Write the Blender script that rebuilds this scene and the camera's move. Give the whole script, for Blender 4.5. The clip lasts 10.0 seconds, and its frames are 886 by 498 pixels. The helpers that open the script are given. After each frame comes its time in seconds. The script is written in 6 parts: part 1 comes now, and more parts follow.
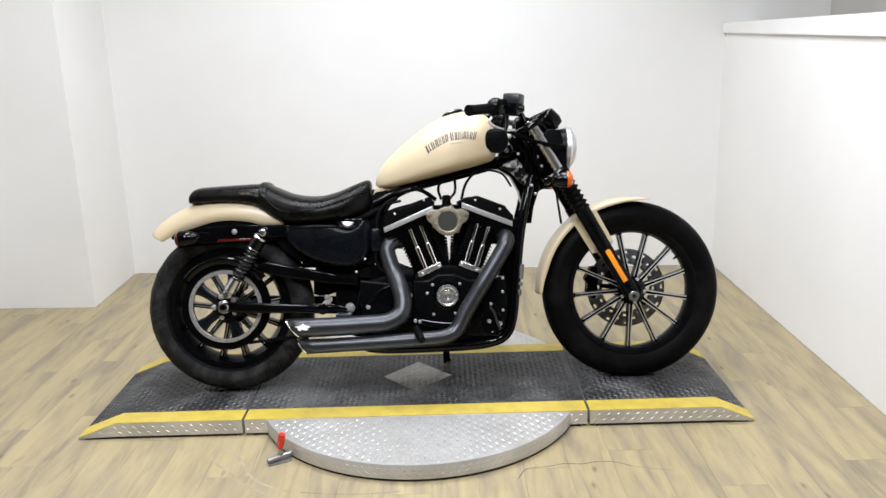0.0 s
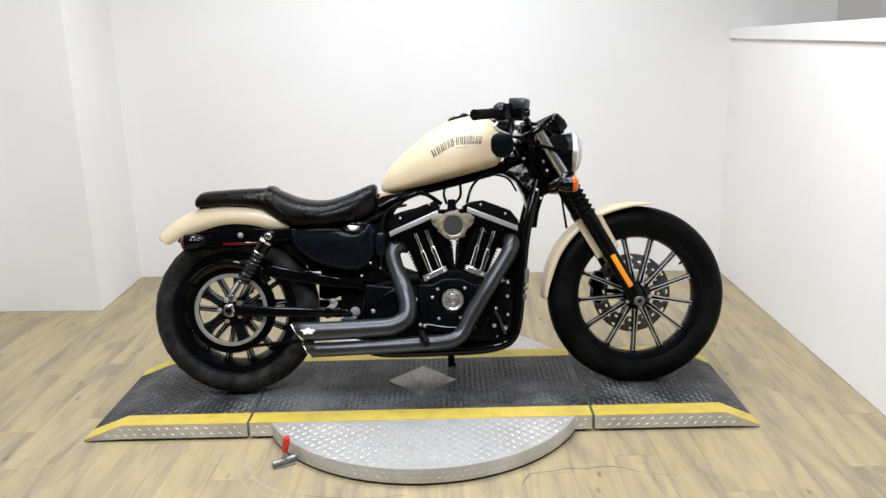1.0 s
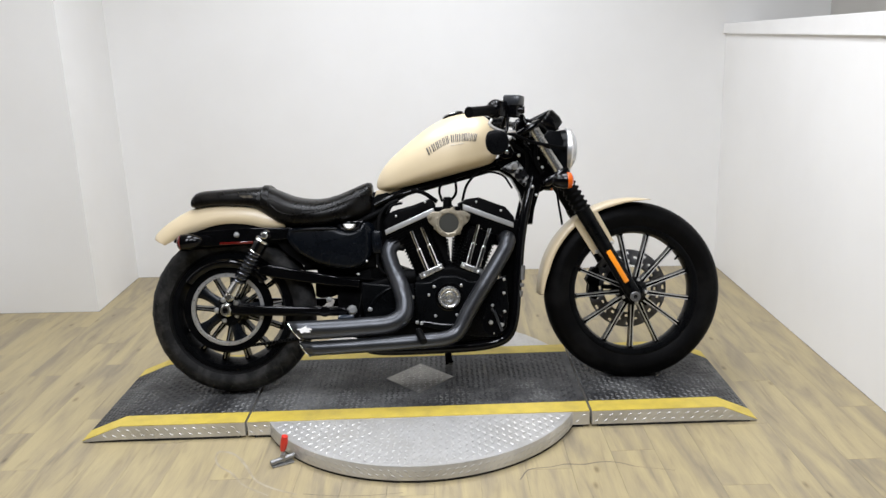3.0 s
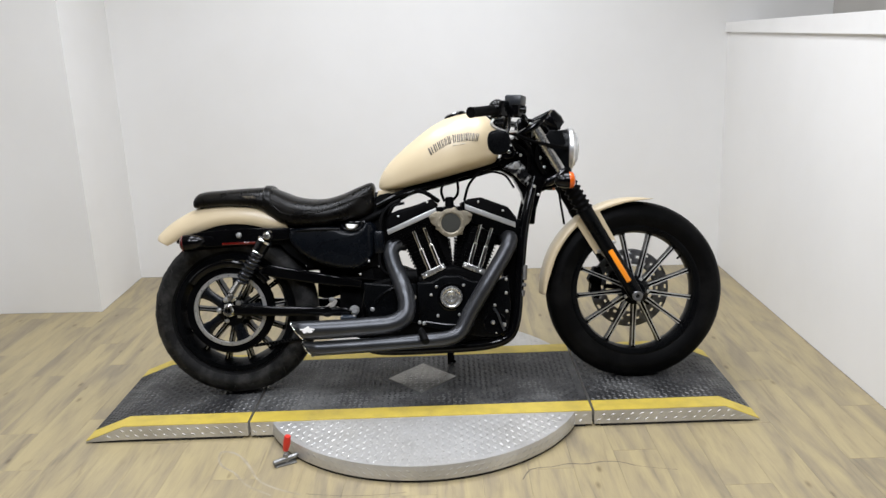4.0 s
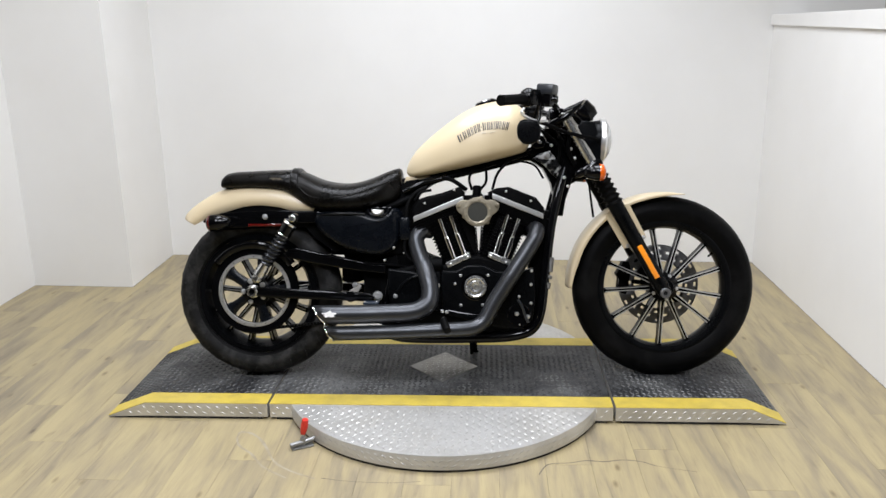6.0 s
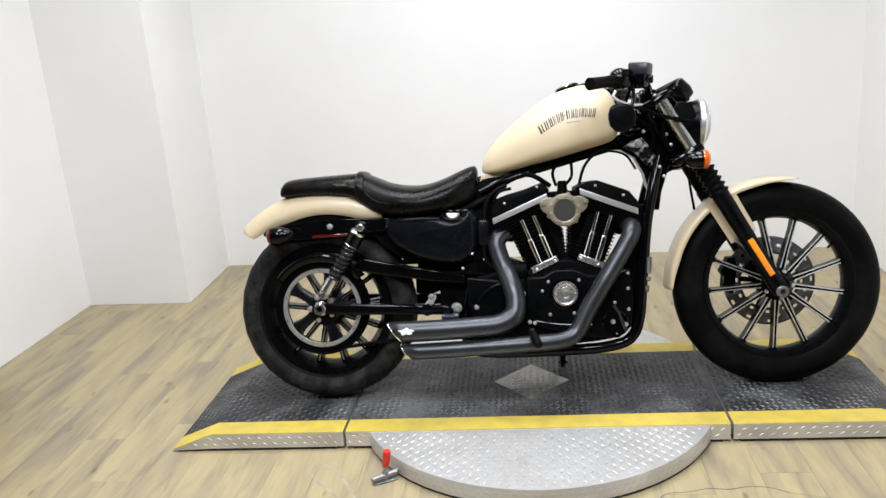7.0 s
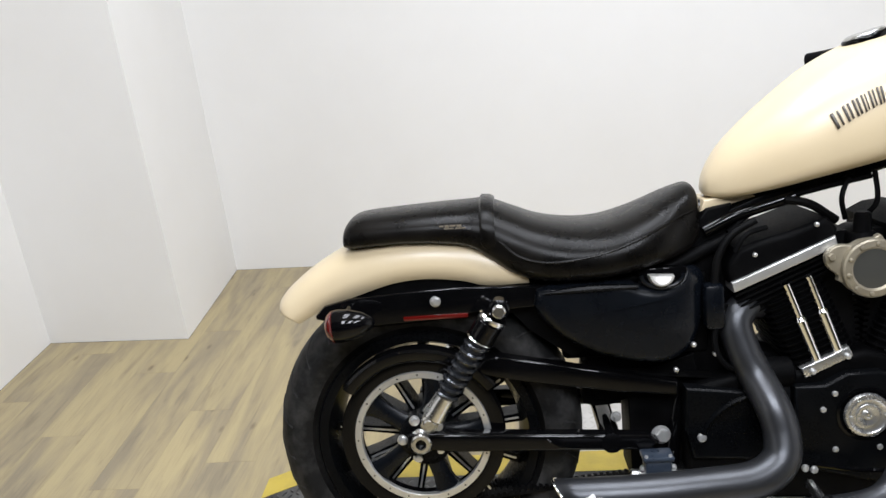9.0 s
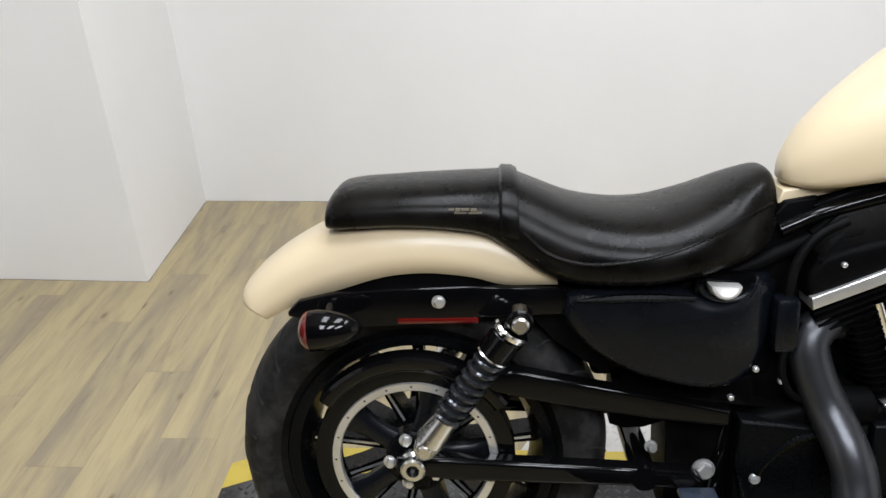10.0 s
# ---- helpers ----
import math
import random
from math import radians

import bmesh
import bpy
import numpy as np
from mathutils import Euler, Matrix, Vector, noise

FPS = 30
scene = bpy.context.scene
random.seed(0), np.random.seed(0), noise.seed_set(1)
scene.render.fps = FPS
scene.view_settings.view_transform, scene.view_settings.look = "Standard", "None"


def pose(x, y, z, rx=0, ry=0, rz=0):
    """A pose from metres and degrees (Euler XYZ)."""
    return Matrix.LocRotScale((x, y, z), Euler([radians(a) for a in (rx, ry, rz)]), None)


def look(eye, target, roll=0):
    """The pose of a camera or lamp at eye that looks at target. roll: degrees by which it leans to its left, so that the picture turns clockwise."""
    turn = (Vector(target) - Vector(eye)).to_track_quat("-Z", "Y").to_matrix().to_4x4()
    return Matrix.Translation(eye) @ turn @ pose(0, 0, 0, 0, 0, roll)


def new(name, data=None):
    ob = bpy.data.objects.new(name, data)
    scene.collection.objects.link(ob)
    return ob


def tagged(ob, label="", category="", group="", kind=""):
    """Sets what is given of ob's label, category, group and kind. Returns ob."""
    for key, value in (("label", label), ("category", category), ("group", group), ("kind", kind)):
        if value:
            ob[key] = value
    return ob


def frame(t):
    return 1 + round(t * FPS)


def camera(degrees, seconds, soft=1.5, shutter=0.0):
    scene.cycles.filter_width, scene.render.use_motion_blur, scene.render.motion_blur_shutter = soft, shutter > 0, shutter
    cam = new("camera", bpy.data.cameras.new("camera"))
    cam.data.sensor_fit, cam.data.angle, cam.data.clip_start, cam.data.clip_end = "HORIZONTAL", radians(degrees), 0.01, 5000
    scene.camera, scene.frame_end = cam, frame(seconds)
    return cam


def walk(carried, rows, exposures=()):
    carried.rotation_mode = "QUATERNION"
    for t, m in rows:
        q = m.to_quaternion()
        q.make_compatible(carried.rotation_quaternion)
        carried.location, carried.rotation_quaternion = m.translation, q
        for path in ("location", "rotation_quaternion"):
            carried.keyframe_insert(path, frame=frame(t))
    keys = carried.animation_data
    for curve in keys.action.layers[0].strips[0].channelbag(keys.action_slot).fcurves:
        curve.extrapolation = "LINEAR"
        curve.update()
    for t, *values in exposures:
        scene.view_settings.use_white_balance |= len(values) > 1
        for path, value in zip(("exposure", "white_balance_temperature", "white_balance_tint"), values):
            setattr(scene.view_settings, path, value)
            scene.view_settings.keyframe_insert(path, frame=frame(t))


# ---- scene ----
cam = camera(57.2, 10.0)
PATH = [
    (0, (0.813, -2.983, 1.355), (0.811, -1.049, 0.846), -1.6),
    (0.5, (0.813, -2.985, 1.358), (0.815, -1.046, 0.866), -0.9),
    (1, (0.815, -2.987, 1.352), (0.799, -1.050, 0.856), -1.5),
    (1.5, (0.820, -2.985, 1.356), (0.821, -1.046, 0.866), -1.5),
    (2, (0.823, -2.982, 1.352), (0.822, -1.047, 0.847), -1.9),
    (2.5, (0.820, -2.988, 1.351), (0.812, -1.052, 0.849), -2.0),
    (4, (0.823, -2.993, 1.358), (0.806, -1.058, 0.853), -2.2),
    (4.5, (0.823, -2.980, 1.353), (0.804, -1.046, 0.842), -2.5),
    (5, (0.831, -2.971, 1.353), (0.824, -1.037, 0.844), -2.4),
    (5.2, (0.829, -2.960, 1.359), (0.830, -1.029, 0.840), -2.4),
    (6.3, (0.868, -2.960, 1.355), (0.678, -1.047, 0.802), -0.8),
    (6.5, (0.848, -2.918, 1.341), (0.583, -1.019, 0.771), -2.1),
    (6.8, (0.770, -2.785, 1.324), (0.482, -0.886, 0.765), -2.7),
    (7, (0.723, -2.677, 1.335), (0.503, -0.768, 0.782), -4.4),
    (7.3, (0.653, -2.531, 1.359), (0.450, -0.626, 0.786), -6.2),
    (7.5, (0.602, -2.421, 1.345), (0.367, -0.530, 0.737), -4.9),
    (7.8, (0.546, -2.181, 1.342), (0.163, -0.295, 0.797), -5.2),
    (8, (0.494, -2.047, 1.353), (0.079, -0.176, 0.780), -4.9),
    (8.3, (0.401, -1.855, 1.337), (0.010, 0.017, 0.753), -6.3),
    (8.5, (0.333, -1.728, 1.342), (0.046, 0.145, 0.702), -5.8),
    (8.8, (0.257, -1.572, 1.358), (0.084, 0.290, 0.650), -5.9),
    (9, (0.230, -1.451, 1.335), (0.017, 0.394, 0.594), -6.1),
    (9.3, (0.221, -1.282, 1.329), (-0.068, 0.535, 0.544), -4.6),
    (9.5, (0.221, -1.201, 1.325), (-0.091, 0.611, 0.539), -3.8),
    (9.7, (0.215, -1.148, 1.331), (-0.065, 0.638, 0.476), -4.4),
    (10, (0.159, -1.110, 1.322), (-0.014, 0.646, 0.380), -3.1),
]
EXPOSURES = [(0, -0.03), (0.5, -0.03), (1, -0.05), (1.5, -0.08), (2, -0.11), (2.5, -0.15), (4, -0.29), (4.5, -0.32), (5, -0.29), (6.5, -0.08), (7, 0.0), (8, 0.0), (8.5, -0.03), (9, -0.06), (9.5, -0.08), (10, -0.15)]
walk(cam, [(t, look(eye, target, roll)) for t, eye, target, roll in PATH], EXPOSURES)


# ---- light ----
world = bpy.data.worlds.new("world")
scene.world = world
world.use_nodes = True
world.node_tree.nodes["Background"].inputs[0].default_value = (0.8, 0.85, 0.9, 1)
world.node_tree.nodes["Background"].inputs[1].default_value = 0.3
LAMP_POWER = 31.5


def ceiling_lamp(x, y, turn, share):
    """A flat fluorescent troffer under the ceiling with its area lamp."""
    data = bpy.data.lights.new("panel_lamp", "AREA")
    data.shape, data.size, data.size_y = "RECTANGLE", 1.2, 0.3
    data.energy, data.color = LAMP_POWER * share, (0.88, 0.915, 0.995)
    lamp = new("panel_lamp", data)
    lamp.matrix_world = pose(x, y, 2.62, 0, 0, turn)
    return lamp


# ---- materials ----
def material(name, base, rough=0.5, metal=0.0, **extra):
    m = bpy.data.materials.new(name)
    m.use_nodes = True
    b = m.node_tree.nodes["Principled BSDF"]
    b.inputs["Base Color"].default_value = (*base, 1)
    b.inputs["Roughness"].default_value = rough
    b.inputs["Metallic"].default_value = metal
    for key, value in extra.items():
        b.inputs[key.replace("_", " ")].default_value = value
    return m


def node(m, kind, **inputs):
    n = m.node_tree.nodes.new(kind)
    for key, value in inputs.items():
        n.inputs[key].default_value = value
    return n


def wire(m, a, out, b, into):
    m.node_tree.links.new(a.outputs[out], b.inputs[into])


def ramp(m, stops):
    r = m.node_tree.nodes.new("ShaderNodeValToRGB")
    while len(r.color_ramp.elements) < len(stops):
        r.color_ramp.elements.new(0.5)
    for e, (at, col) in zip(r.color_ramp.elements, stops):
        e.position, e.color = at, (*col, 1)
    return r


def weathered(name, base, other, rough=(0.4, 0.6), metal=0.0, scale=8.0, fine=90.0, bump=0.15, span=(0.35, 0.7), stretch=(1, 1, 1), coat=0.0, gleam=0.5, haze=0.08):
    """A surface that varies at two scales in colour, gloss and relief."""
    m = material(name, base, rough[0], metal)
    b = m.node_tree.nodes["Principled BSDF"]
    b.inputs["Coat Weight"].default_value = coat
    b.inputs["Specular IOR Level"].default_value = gleam
    b.inputs["Coat Roughness"].default_value = haze
    place = m.node_tree.nodes.new("ShaderNodeTexCoord")
    mapping = node(m, "ShaderNodeMapping", Scale=stretch)
    wire(m, place, "Object", mapping, "Vector")
    big = node(m, "ShaderNodeTexNoise", Scale=scale, Detail=5.0, Roughness=0.6)
    small = node(m, "ShaderNodeTexNoise", Scale=fine, Detail=3.0)
    wire(m, mapping, 0, big, "Vector")
    wire(m, mapping, 0, small, "Vector")
    tone = ramp(m, [(span[0], base), (span[1], other)])
    wire(m, big, 0, tone, 0)
    wire(m, tone, 0, b, "Base Color")
    gloss = node(m, "ShaderNodeMapRange", **{"From Min": 0.3, "From Max": 0.7, "To Min": rough[0], "To Max": rough[1]})
    both = node(m, "ShaderNodeMath")
    both.operation = "ADD"
    half = node(m, "ShaderNodeMath")
    half.operation = "MULTIPLY"
    half.inputs[1].default_value = 0.5
    wire(m, big, 0, both, 0)
    wire(m, small, 0, both, 1)
    wire(m, both, 0, half, 0)
    wire(m, half, 0, gloss, 0)
    wire(m, gloss, 0, b, "Roughness")
    if bump:
        relief = node(m, "ShaderNodeBump", Strength=bump, Distance=0.002)
        wire(m, small, 0, relief, "Height")
        wire(m, relief, 0, b, "Normal")
    return m


def plank_wood():
    """Pale grey and yellow oak vinyl: long soft bands, fine grain along the plank, a few dark knots."""
    m = material("oak_vinyl", (0.5, 0.42, 0.3), 0.42)
    b = m.node_tree.nodes["Principled BSDF"]
    info = m.node_tree.nodes.new("ShaderNodeObjectInfo")
    place = m.node_tree.nodes.new("ShaderNodeNewGeometry")
    spread = node(m, "ShaderNodeCombineXYZ")
    times = node(m, "ShaderNodeMath")
    times.operation = "MULTIPLY"
    times.inputs[1].default_value = 40.0
    wire(m, info, "Random", times, 0)
    wire(m, times, 0, spread, "Y")
    wire(m, times, 0, spread, "Z")

    def along(x, y):
        shift = node(m, "ShaderNodeVectorMath")
        shift.operation = "MULTIPLY_ADD"
        wire(m, place, "Position", shift, 0)
        shift.inputs[1].default_value = (x, y, 1.0)
        wire(m, spread, 0, shift, 2)
        return shift

    def math_node(kind, one, two):
        n = m.node_tree.nodes.new("ShaderNodeMath")
        n.operation = kind
        for slot, value in ((0, one), (1, two)):
            if isinstance(value, float):
                n.inputs[slot].default_value = value
            else:
                m.node_tree.links.new(value, n.inputs[slot])
        return n.outputs[0]

    def multiply(one, two, share):
        mix = m.node_tree.nodes.new("ShaderNodeMix")
        mix.data_type, mix.blend_type = "RGBA", "MULTIPLY"
        mix.inputs[0].default_value = share
        m.node_tree.links.new(one, mix.inputs[6])
        m.node_tree.links.new(two, mix.inputs[7])
        return mix.outputs[2]

    broad = node(m, "ShaderNodeTexNoise", Scale=1.0, Detail=4.0, Roughness=0.55, Distortion=0.7)
    wire(m, along(12.0, 1.7), 0, broad, "Vector")
    streak = node(m, "ShaderNodeTexNoise", Scale=1.0, Detail=4.0, Roughness=0.6, Distortion=0.9)
    wire(m, along(30.0, 3.2), 0, streak, "Vector")
    grain = node(m, "ShaderNodeTexNoise", Scale=1.0, Detail=5.0, Roughness=0.65)
    wire(m, along(260.0, 9.0), 0, grain, "Vector")
    own = node(m, "ShaderNodeMapRange", **{"To Min": -0.016, "To Max": 0.016})
    wire(m, info, "Random", own, 0)
    level = math_node("ADD", math_node("ADD", math_node("MULTIPLY", broad.outputs[0], 0.72), math_node("MULTIPLY", streak.outputs[0], 0.28)), own.outputs[0])
    tone = ramp(m, [(0.36, (0.262, 0.219, 0.146)), (0.44, (0.316, 0.261, 0.164)), (0.51, (0.372, 0.304, 0.176)), (0.62, (0.430, 0.352, 0.194))])
    m.node_tree.links.new(level, tone.inputs[0])
    fleck = ramp(m, [(0.30, (0.60, 0.58, 0.56)), (0.52, (1, 1, 1))])
    wire(m, grain, 0, fleck, 0)
    vein = ramp(m, [(0.30, (0.62, 0.60, 0.58)), (0.42, (1, 1, 1))])
    wire(m, streak, 0, vein, 0)
    knots = node(m, "ShaderNodeTexVoronoi", Scale=1.0)
    wire(m, along(11.0, 4.5), 0, knots, "Vector")
    knot = ramp(m, [(0.04, (0.40, 0.36, 0.31)), (0.12, (1, 1, 1))])
    wire(m, knots, "Distance", knot, 0)
    colour = multiply(multiply(multiply(tone.outputs[0], fleck.outputs[0], 0.30), vein.outputs[0], 0.38), knot.outputs[0], 0.75)
    m.node_tree.links.new(colour, b.inputs["Base Color"])
    gloss = node(m, "ShaderNodeMapRange", **{"To Min": 0.32, "To Max": 0.55})
    wire(m, grain, 0, gloss, 0)
    wire(m, gloss, 0, b, "Roughness")
    relief = node(m, "ShaderNodeBump", Strength=0.12, Distance=0.001)
    wire(m, grain, 0, relief, "Height")
    wire(m, relief, 0, b, "Normal")
    return m


WALL = weathered("white_wall_paint", (0.84, 0.832, 0.815), (0.80, 0.788, 0.766), (0.55, 0.7), scale=1.2, fine=220, bump=0.12)
# For the added hall behind the camera: dark so black gloss reflects little.
UNSEEN_DARK = weathered("unseen_dark_hall_paint", (0.06, 0.06, 0.062), (0.045, 0.045, 0.047), (0.6, 0.75), scale=1.0, fine=200, bump=0.1)
# The dimness above the ledge is put into this wall colour.
SHADE_WALL = weathered("shaded_wall_paint", (0.54, 0.52, 0.48), (0.48, 0.46, 0.42), (0.6, 0.75), scale=1.0, fine=200, bump=0.1)
CEILING = weathered("ceiling_paint", (0.7, 0.69, 0.67), (0.65, 0.64, 0.62), (0.7, 0.8), scale=1.0, fine=120, bump=0.1)
marks = node(WALL, "ShaderNodeTexVoronoi", Scale=1.4)
wire(WALL, WALL.node_tree.nodes["Texture Coordinate"], "Object", marks, "Vector")
spot = ramp(WALL, [(0.008, (0.45, 0.42, 0.38)), (0.02, (1, 1, 1))])
wire(WALL, marks, "Distance", spot, 0)
blot = WALL.node_tree.nodes.new("ShaderNodeMix")
blot.data_type, blot.blend_type = "RGBA", "MULTIPLY"
blot.inputs[0].default_value = 1.0
wire(WALL, WALL.node_tree.nodes["Color Ramp"], 0, blot, 6)
wire(WALL, spot, 0, blot, 7)
wire(WALL, blot, 2, WALL.node_tree.nodes["Principled BSDF"], "Base Color")
OAK = plank_wood()
SUBFLOOR = material("dark_subfloor", (0.08, 0.07, 0.06), 0.8)
ALUMINIUM = weathered("tread_plate_aluminium", (0.68, 0.67, 0.65), (0.49, 0.475, 0.445), (0.36, 0.54), 0.62, scale=5, fine=60, bump=0.08)
DULL_PLATE = weathered("scuffed_cover_plate", (0.32, 0.31, 0.29), (0.20, 0.19, 0.175), (0.36, 0.54), 0.6, scale=9, fine=60, bump=0.08)
DULL_LUG = weathered("scuffed_plate_lugs", (0.74, 0.73, 0.70), (0.42, 0.41, 0.385), (0.30, 0.45), 0.6, scale=14, fine=80, bump=0)
WORN_LUG = weathered("worn_deck_tread", (0.030, 0.030, 0.031), (0.25, 0.25, 0.243), (0.36, 0.55), 0.25, scale=6, fine=90, bump=0.0, span=(0.44, 0.72))
LUG_METAL = weathered("polished_tread_lugs", (0.62, 0.61, 0.59), (0.46, 0.445, 0.42), (0.34, 0.5), 0.85, scale=9, fine=80, bump=0)
GRIT = weathered("worn_black_deck_paint", (0.020, 0.020, 0.021), (0.160, 0.160, 0.156), (0.40, 0.68), 0.05, scale=4.5, fine=140, bump=0.3, span=(0.47, 0.74))
YELLOW = weathered("yellow_safety_tape", (0.60, 0.455, 0.07), (0.42, 0.315, 0.07), (0.4, 0.6), scale=14, fine=150, bump=0.12, span=(0.42, 0.82))
GAP_BLACK = material("black_base_and_gaps", (0.012, 0.012, 0.012), 0.8)
CREAM = weathered("sand_cream_paint", (0.60, 0.498, 0.332), (0.565, 0.458, 0.293), (0.34, 0.42), scale=3, fine=300, bump=0.0, coat=0.35, haze=0.24)
GLOSS_BLACK = weathered("gloss_black_enamel", (0.0015, 0.0015, 0.0018), (0.003, 0.003, 0.0033), (0.05, 0.11), scale=10, fine=120, bump=0.02, gleam=0.20)
SATIN_BLACK = weathered("satin_black_powder_coat", (0.0014, 0.0016, 0.0019), (0.0032, 0.0035, 0.0041), (0.22, 0.36), scale=8, fine=260, bump=0.05, gleam=0.08)
ENGINE_BLACK = weathered("wrinkle_black_engine", (0.0010, 0.0010, 0.0012), (0.0032, 0.0032, 0.0034), (0.42, 0.6), scale=14, fine=350, bump=0.25, gleam=0.04)
PIPE_BLACK = weathered("ceramic_black_exhaust", (0.058, 0.060, 0.065), (0.038, 0.040, 0.044), (0.29, 0.40), 0.75, scale=7, fine=200, bump=0.05)
RUBBER = weathered("tyre_rubber", (0.0022, 0.0022, 0.0023), (0.010, 0.0097, 0.0095), (0.40, 0.58), scale=9, fine=160, bump=0.25, span=(0.50, 0.80), gleam=0.05)
WORN_RUBBER = weathered("worn_tyre_tread", (0.008, 0.008, 0.008), (0.040, 0.039, 0.038), (0.50, 0.68), scale=16, fine=90, bump=0.3, span=(0.44, 0.70), gleam=0.12)
LEATHER = weathered("black_vinyl_seat", (0.0012, 0.0011, 0.0010), (0.007, 0.0062, 0.0054), (0.22, 0.36), scale=9, fine=60, bump=0.0, gleam=0.12)
CHROME = material("chrome", (0.82, 0.82, 0.82), 0.07, 1.0)
STEEL = weathered("brushed_steel", (0.62, 0.62, 0.61), (0.54, 0.54, 0.53), (0.24, 0.29), 1.0, scale=12, fine=60, bump=0.0)
SILVER = weathered("machined_aluminium", (0.74, 0.74, 0.73), (0.62, 0.62, 0.61), (0.28, 0.38), 0.82, scale=12, fine=60, bump=0.0)
BRASS = weathered("pale_brass_casting", (0.31, 0.275, 0.205), (0.20, 0.175, 0.13), (0.32, 0.48), 0.5, scale=20, fine=200, bump=0.08)
COIL = weathered("dark_spring_enamel", (0.035, 0.037, 0.042), (0.06, 0.063, 0.07), (0.12, 0.2), 0.7, scale=20, bump=0.0)
TURNED_ALLOY = weathered("turned_alloy", (0.60, 0.60, 0.59), (0.46, 0.46, 0.45), (0.22, 0.34), 0.88, scale=25, fine=160, bump=0.03)
NAVY_BLACK = weathered("blue_black_coating", (0.0022, 0.0030, 0.0046), (0.0036, 0.0047, 0.0068), (0.22, 0.34), scale=12, fine=30, bump=0.0, gleam=0.20)
DULL_STEEL = weathered("dull_cap_steel", (0.62, 0.61, 0.58), (0.48, 0.47, 0.44), (0.34, 0.46), 0.45, scale=30, fine=120, bump=0.0)
ZINC = weathered("bright_zinc_bolt", (0.62, 0.62, 0.61), (0.5, 0.5, 0.49), (0.28, 0.4), 0.75, scale=30, fine=120, bump=0.0)
SIGNAL = material("orange_signal_lens", (0.62, 0.10, 0.006), 0.15, Coat_Weight=0.5)
DISC_STEEL = weathered("dark_disc_steel", (0.26, 0.26, 0.265), (0.16, 0.16, 0.165), (0.3, 0.45), 0.8, scale=20, fine=120, bump=0.05)
TAN_INK = material("worn_tan_stitching", (0.12, 0.10, 0.07), 0.6)
AMBER = material("amber_lens", (0.95, 0.30, 0.02), 0.15, Coat_Weight=0.5)
RED_LENS = material("red_lens", (0.085, 0.004, 0.003), 0.12, Coat_Weight=0.35)
RED_GRIP = weathered("red_vinyl_grip", (0.72, 0.04, 0.02), (0.6, 0.03, 0.02), (0.35, 0.5), scale=30, bump=0.1)
LENS = material("headlight_glass", (0.92, 0.93, 0.93), 0.16, Transmission_Weight=0.55, IOR=1.45)
INK = material("black_tank_ink", (0.07, 0.06, 0.05), 0.4)
PALE_INK = material("white_badge_print", (0.75, 0.74, 0.72), 0.45)
PALE_GREY = material("faded_small_print", (0.45, 0.40, 0.31), 0.5)
DARK_WOOD = weathered("dark_stained_frame", (0.012, 0.009, 0.007), (0.05, 0.033, 0.018), (0.4, 0.6), scale=9, fine=60, bump=0.4, stretch=(1, 1, 0.25), span=(0.45, 0.8))
GILT = weathered("brown_inner_moulding", (0.06, 0.04, 0.02), (0.025, 0.018, 0.01), (0.4, 0.55), 0.1, scale=9, fine=80, bump=0.2)
MESH_STEEL = weathered("grey_expanded_steel", (0.42, 0.42, 0.41), (0.24, 0.24, 0.235), (0.35, 0.5), 0.75, scale=15, bump=0)
CAST_NECK = weathered("mottled_cast_metal", (0.02, 0.02, 0.022), (0.66, 0.66, 0.65), (0.2, 0.4), 0.8, scale=42, fine=200, bump=0.3, span=(0.52, 0.63))
RESERVOIR = weathered("blue_grey_plastic", (0.020, 0.028, 0.042), (0.034, 0.044, 0.060), (0.25, 0.4), scale=20, fine=150, bump=0.05)
MASTER_GREY = weathered("satin_grey_black_casting", (0.010, 0.0115, 0.014), (0.022, 0.024, 0.028), (0.25, 0.42), scale=22, fine=200, bump=0.1)
WHITE_TRIM = weathered("white_gloss_trim", (0.82, 0.81, 0.79), (0.78, 0.77, 0.75), (0.35, 0.5), scale=3, fine=100, bump=0.05)


# ---- mesh building ----
def smooth_path(points, steps=6):
    """Catmull-Rom through the points."""
    p = [Vector(q) for q in points]
    p = [2 * p[0] - p[1], *p, 2 * p[-1] - p[-2]]
    out = []
    for a, b, c, d in zip(p, p[1:], p[2:], p[3:]):
        for k in range(steps):
            t = k / steps
            out.append(0.5 * (2 * b + (c - a) * t + (2 * a - 5 * b + 4 * c - d) * t * t + (3 * b - a - 3 * c + d) * t ** 3))
    return out + [p[-2]]


def add_loft(bm, rings, caps=True, closed=True):
    rows = [[bm.verts.new(q) for q in ring] for ring in rings]
    n = len(rows[0])
    for a, b in zip(rows, rows[1:]):
        for k in range(n if closed else n - 1):
            bm.faces.new((a[k], a[(k + 1) % n], b[(k + 1) % n], b[k]))
    if caps and closed:
        bm.faces.new(rows[0][::-1])
        bm.faces.new(rows[-1])


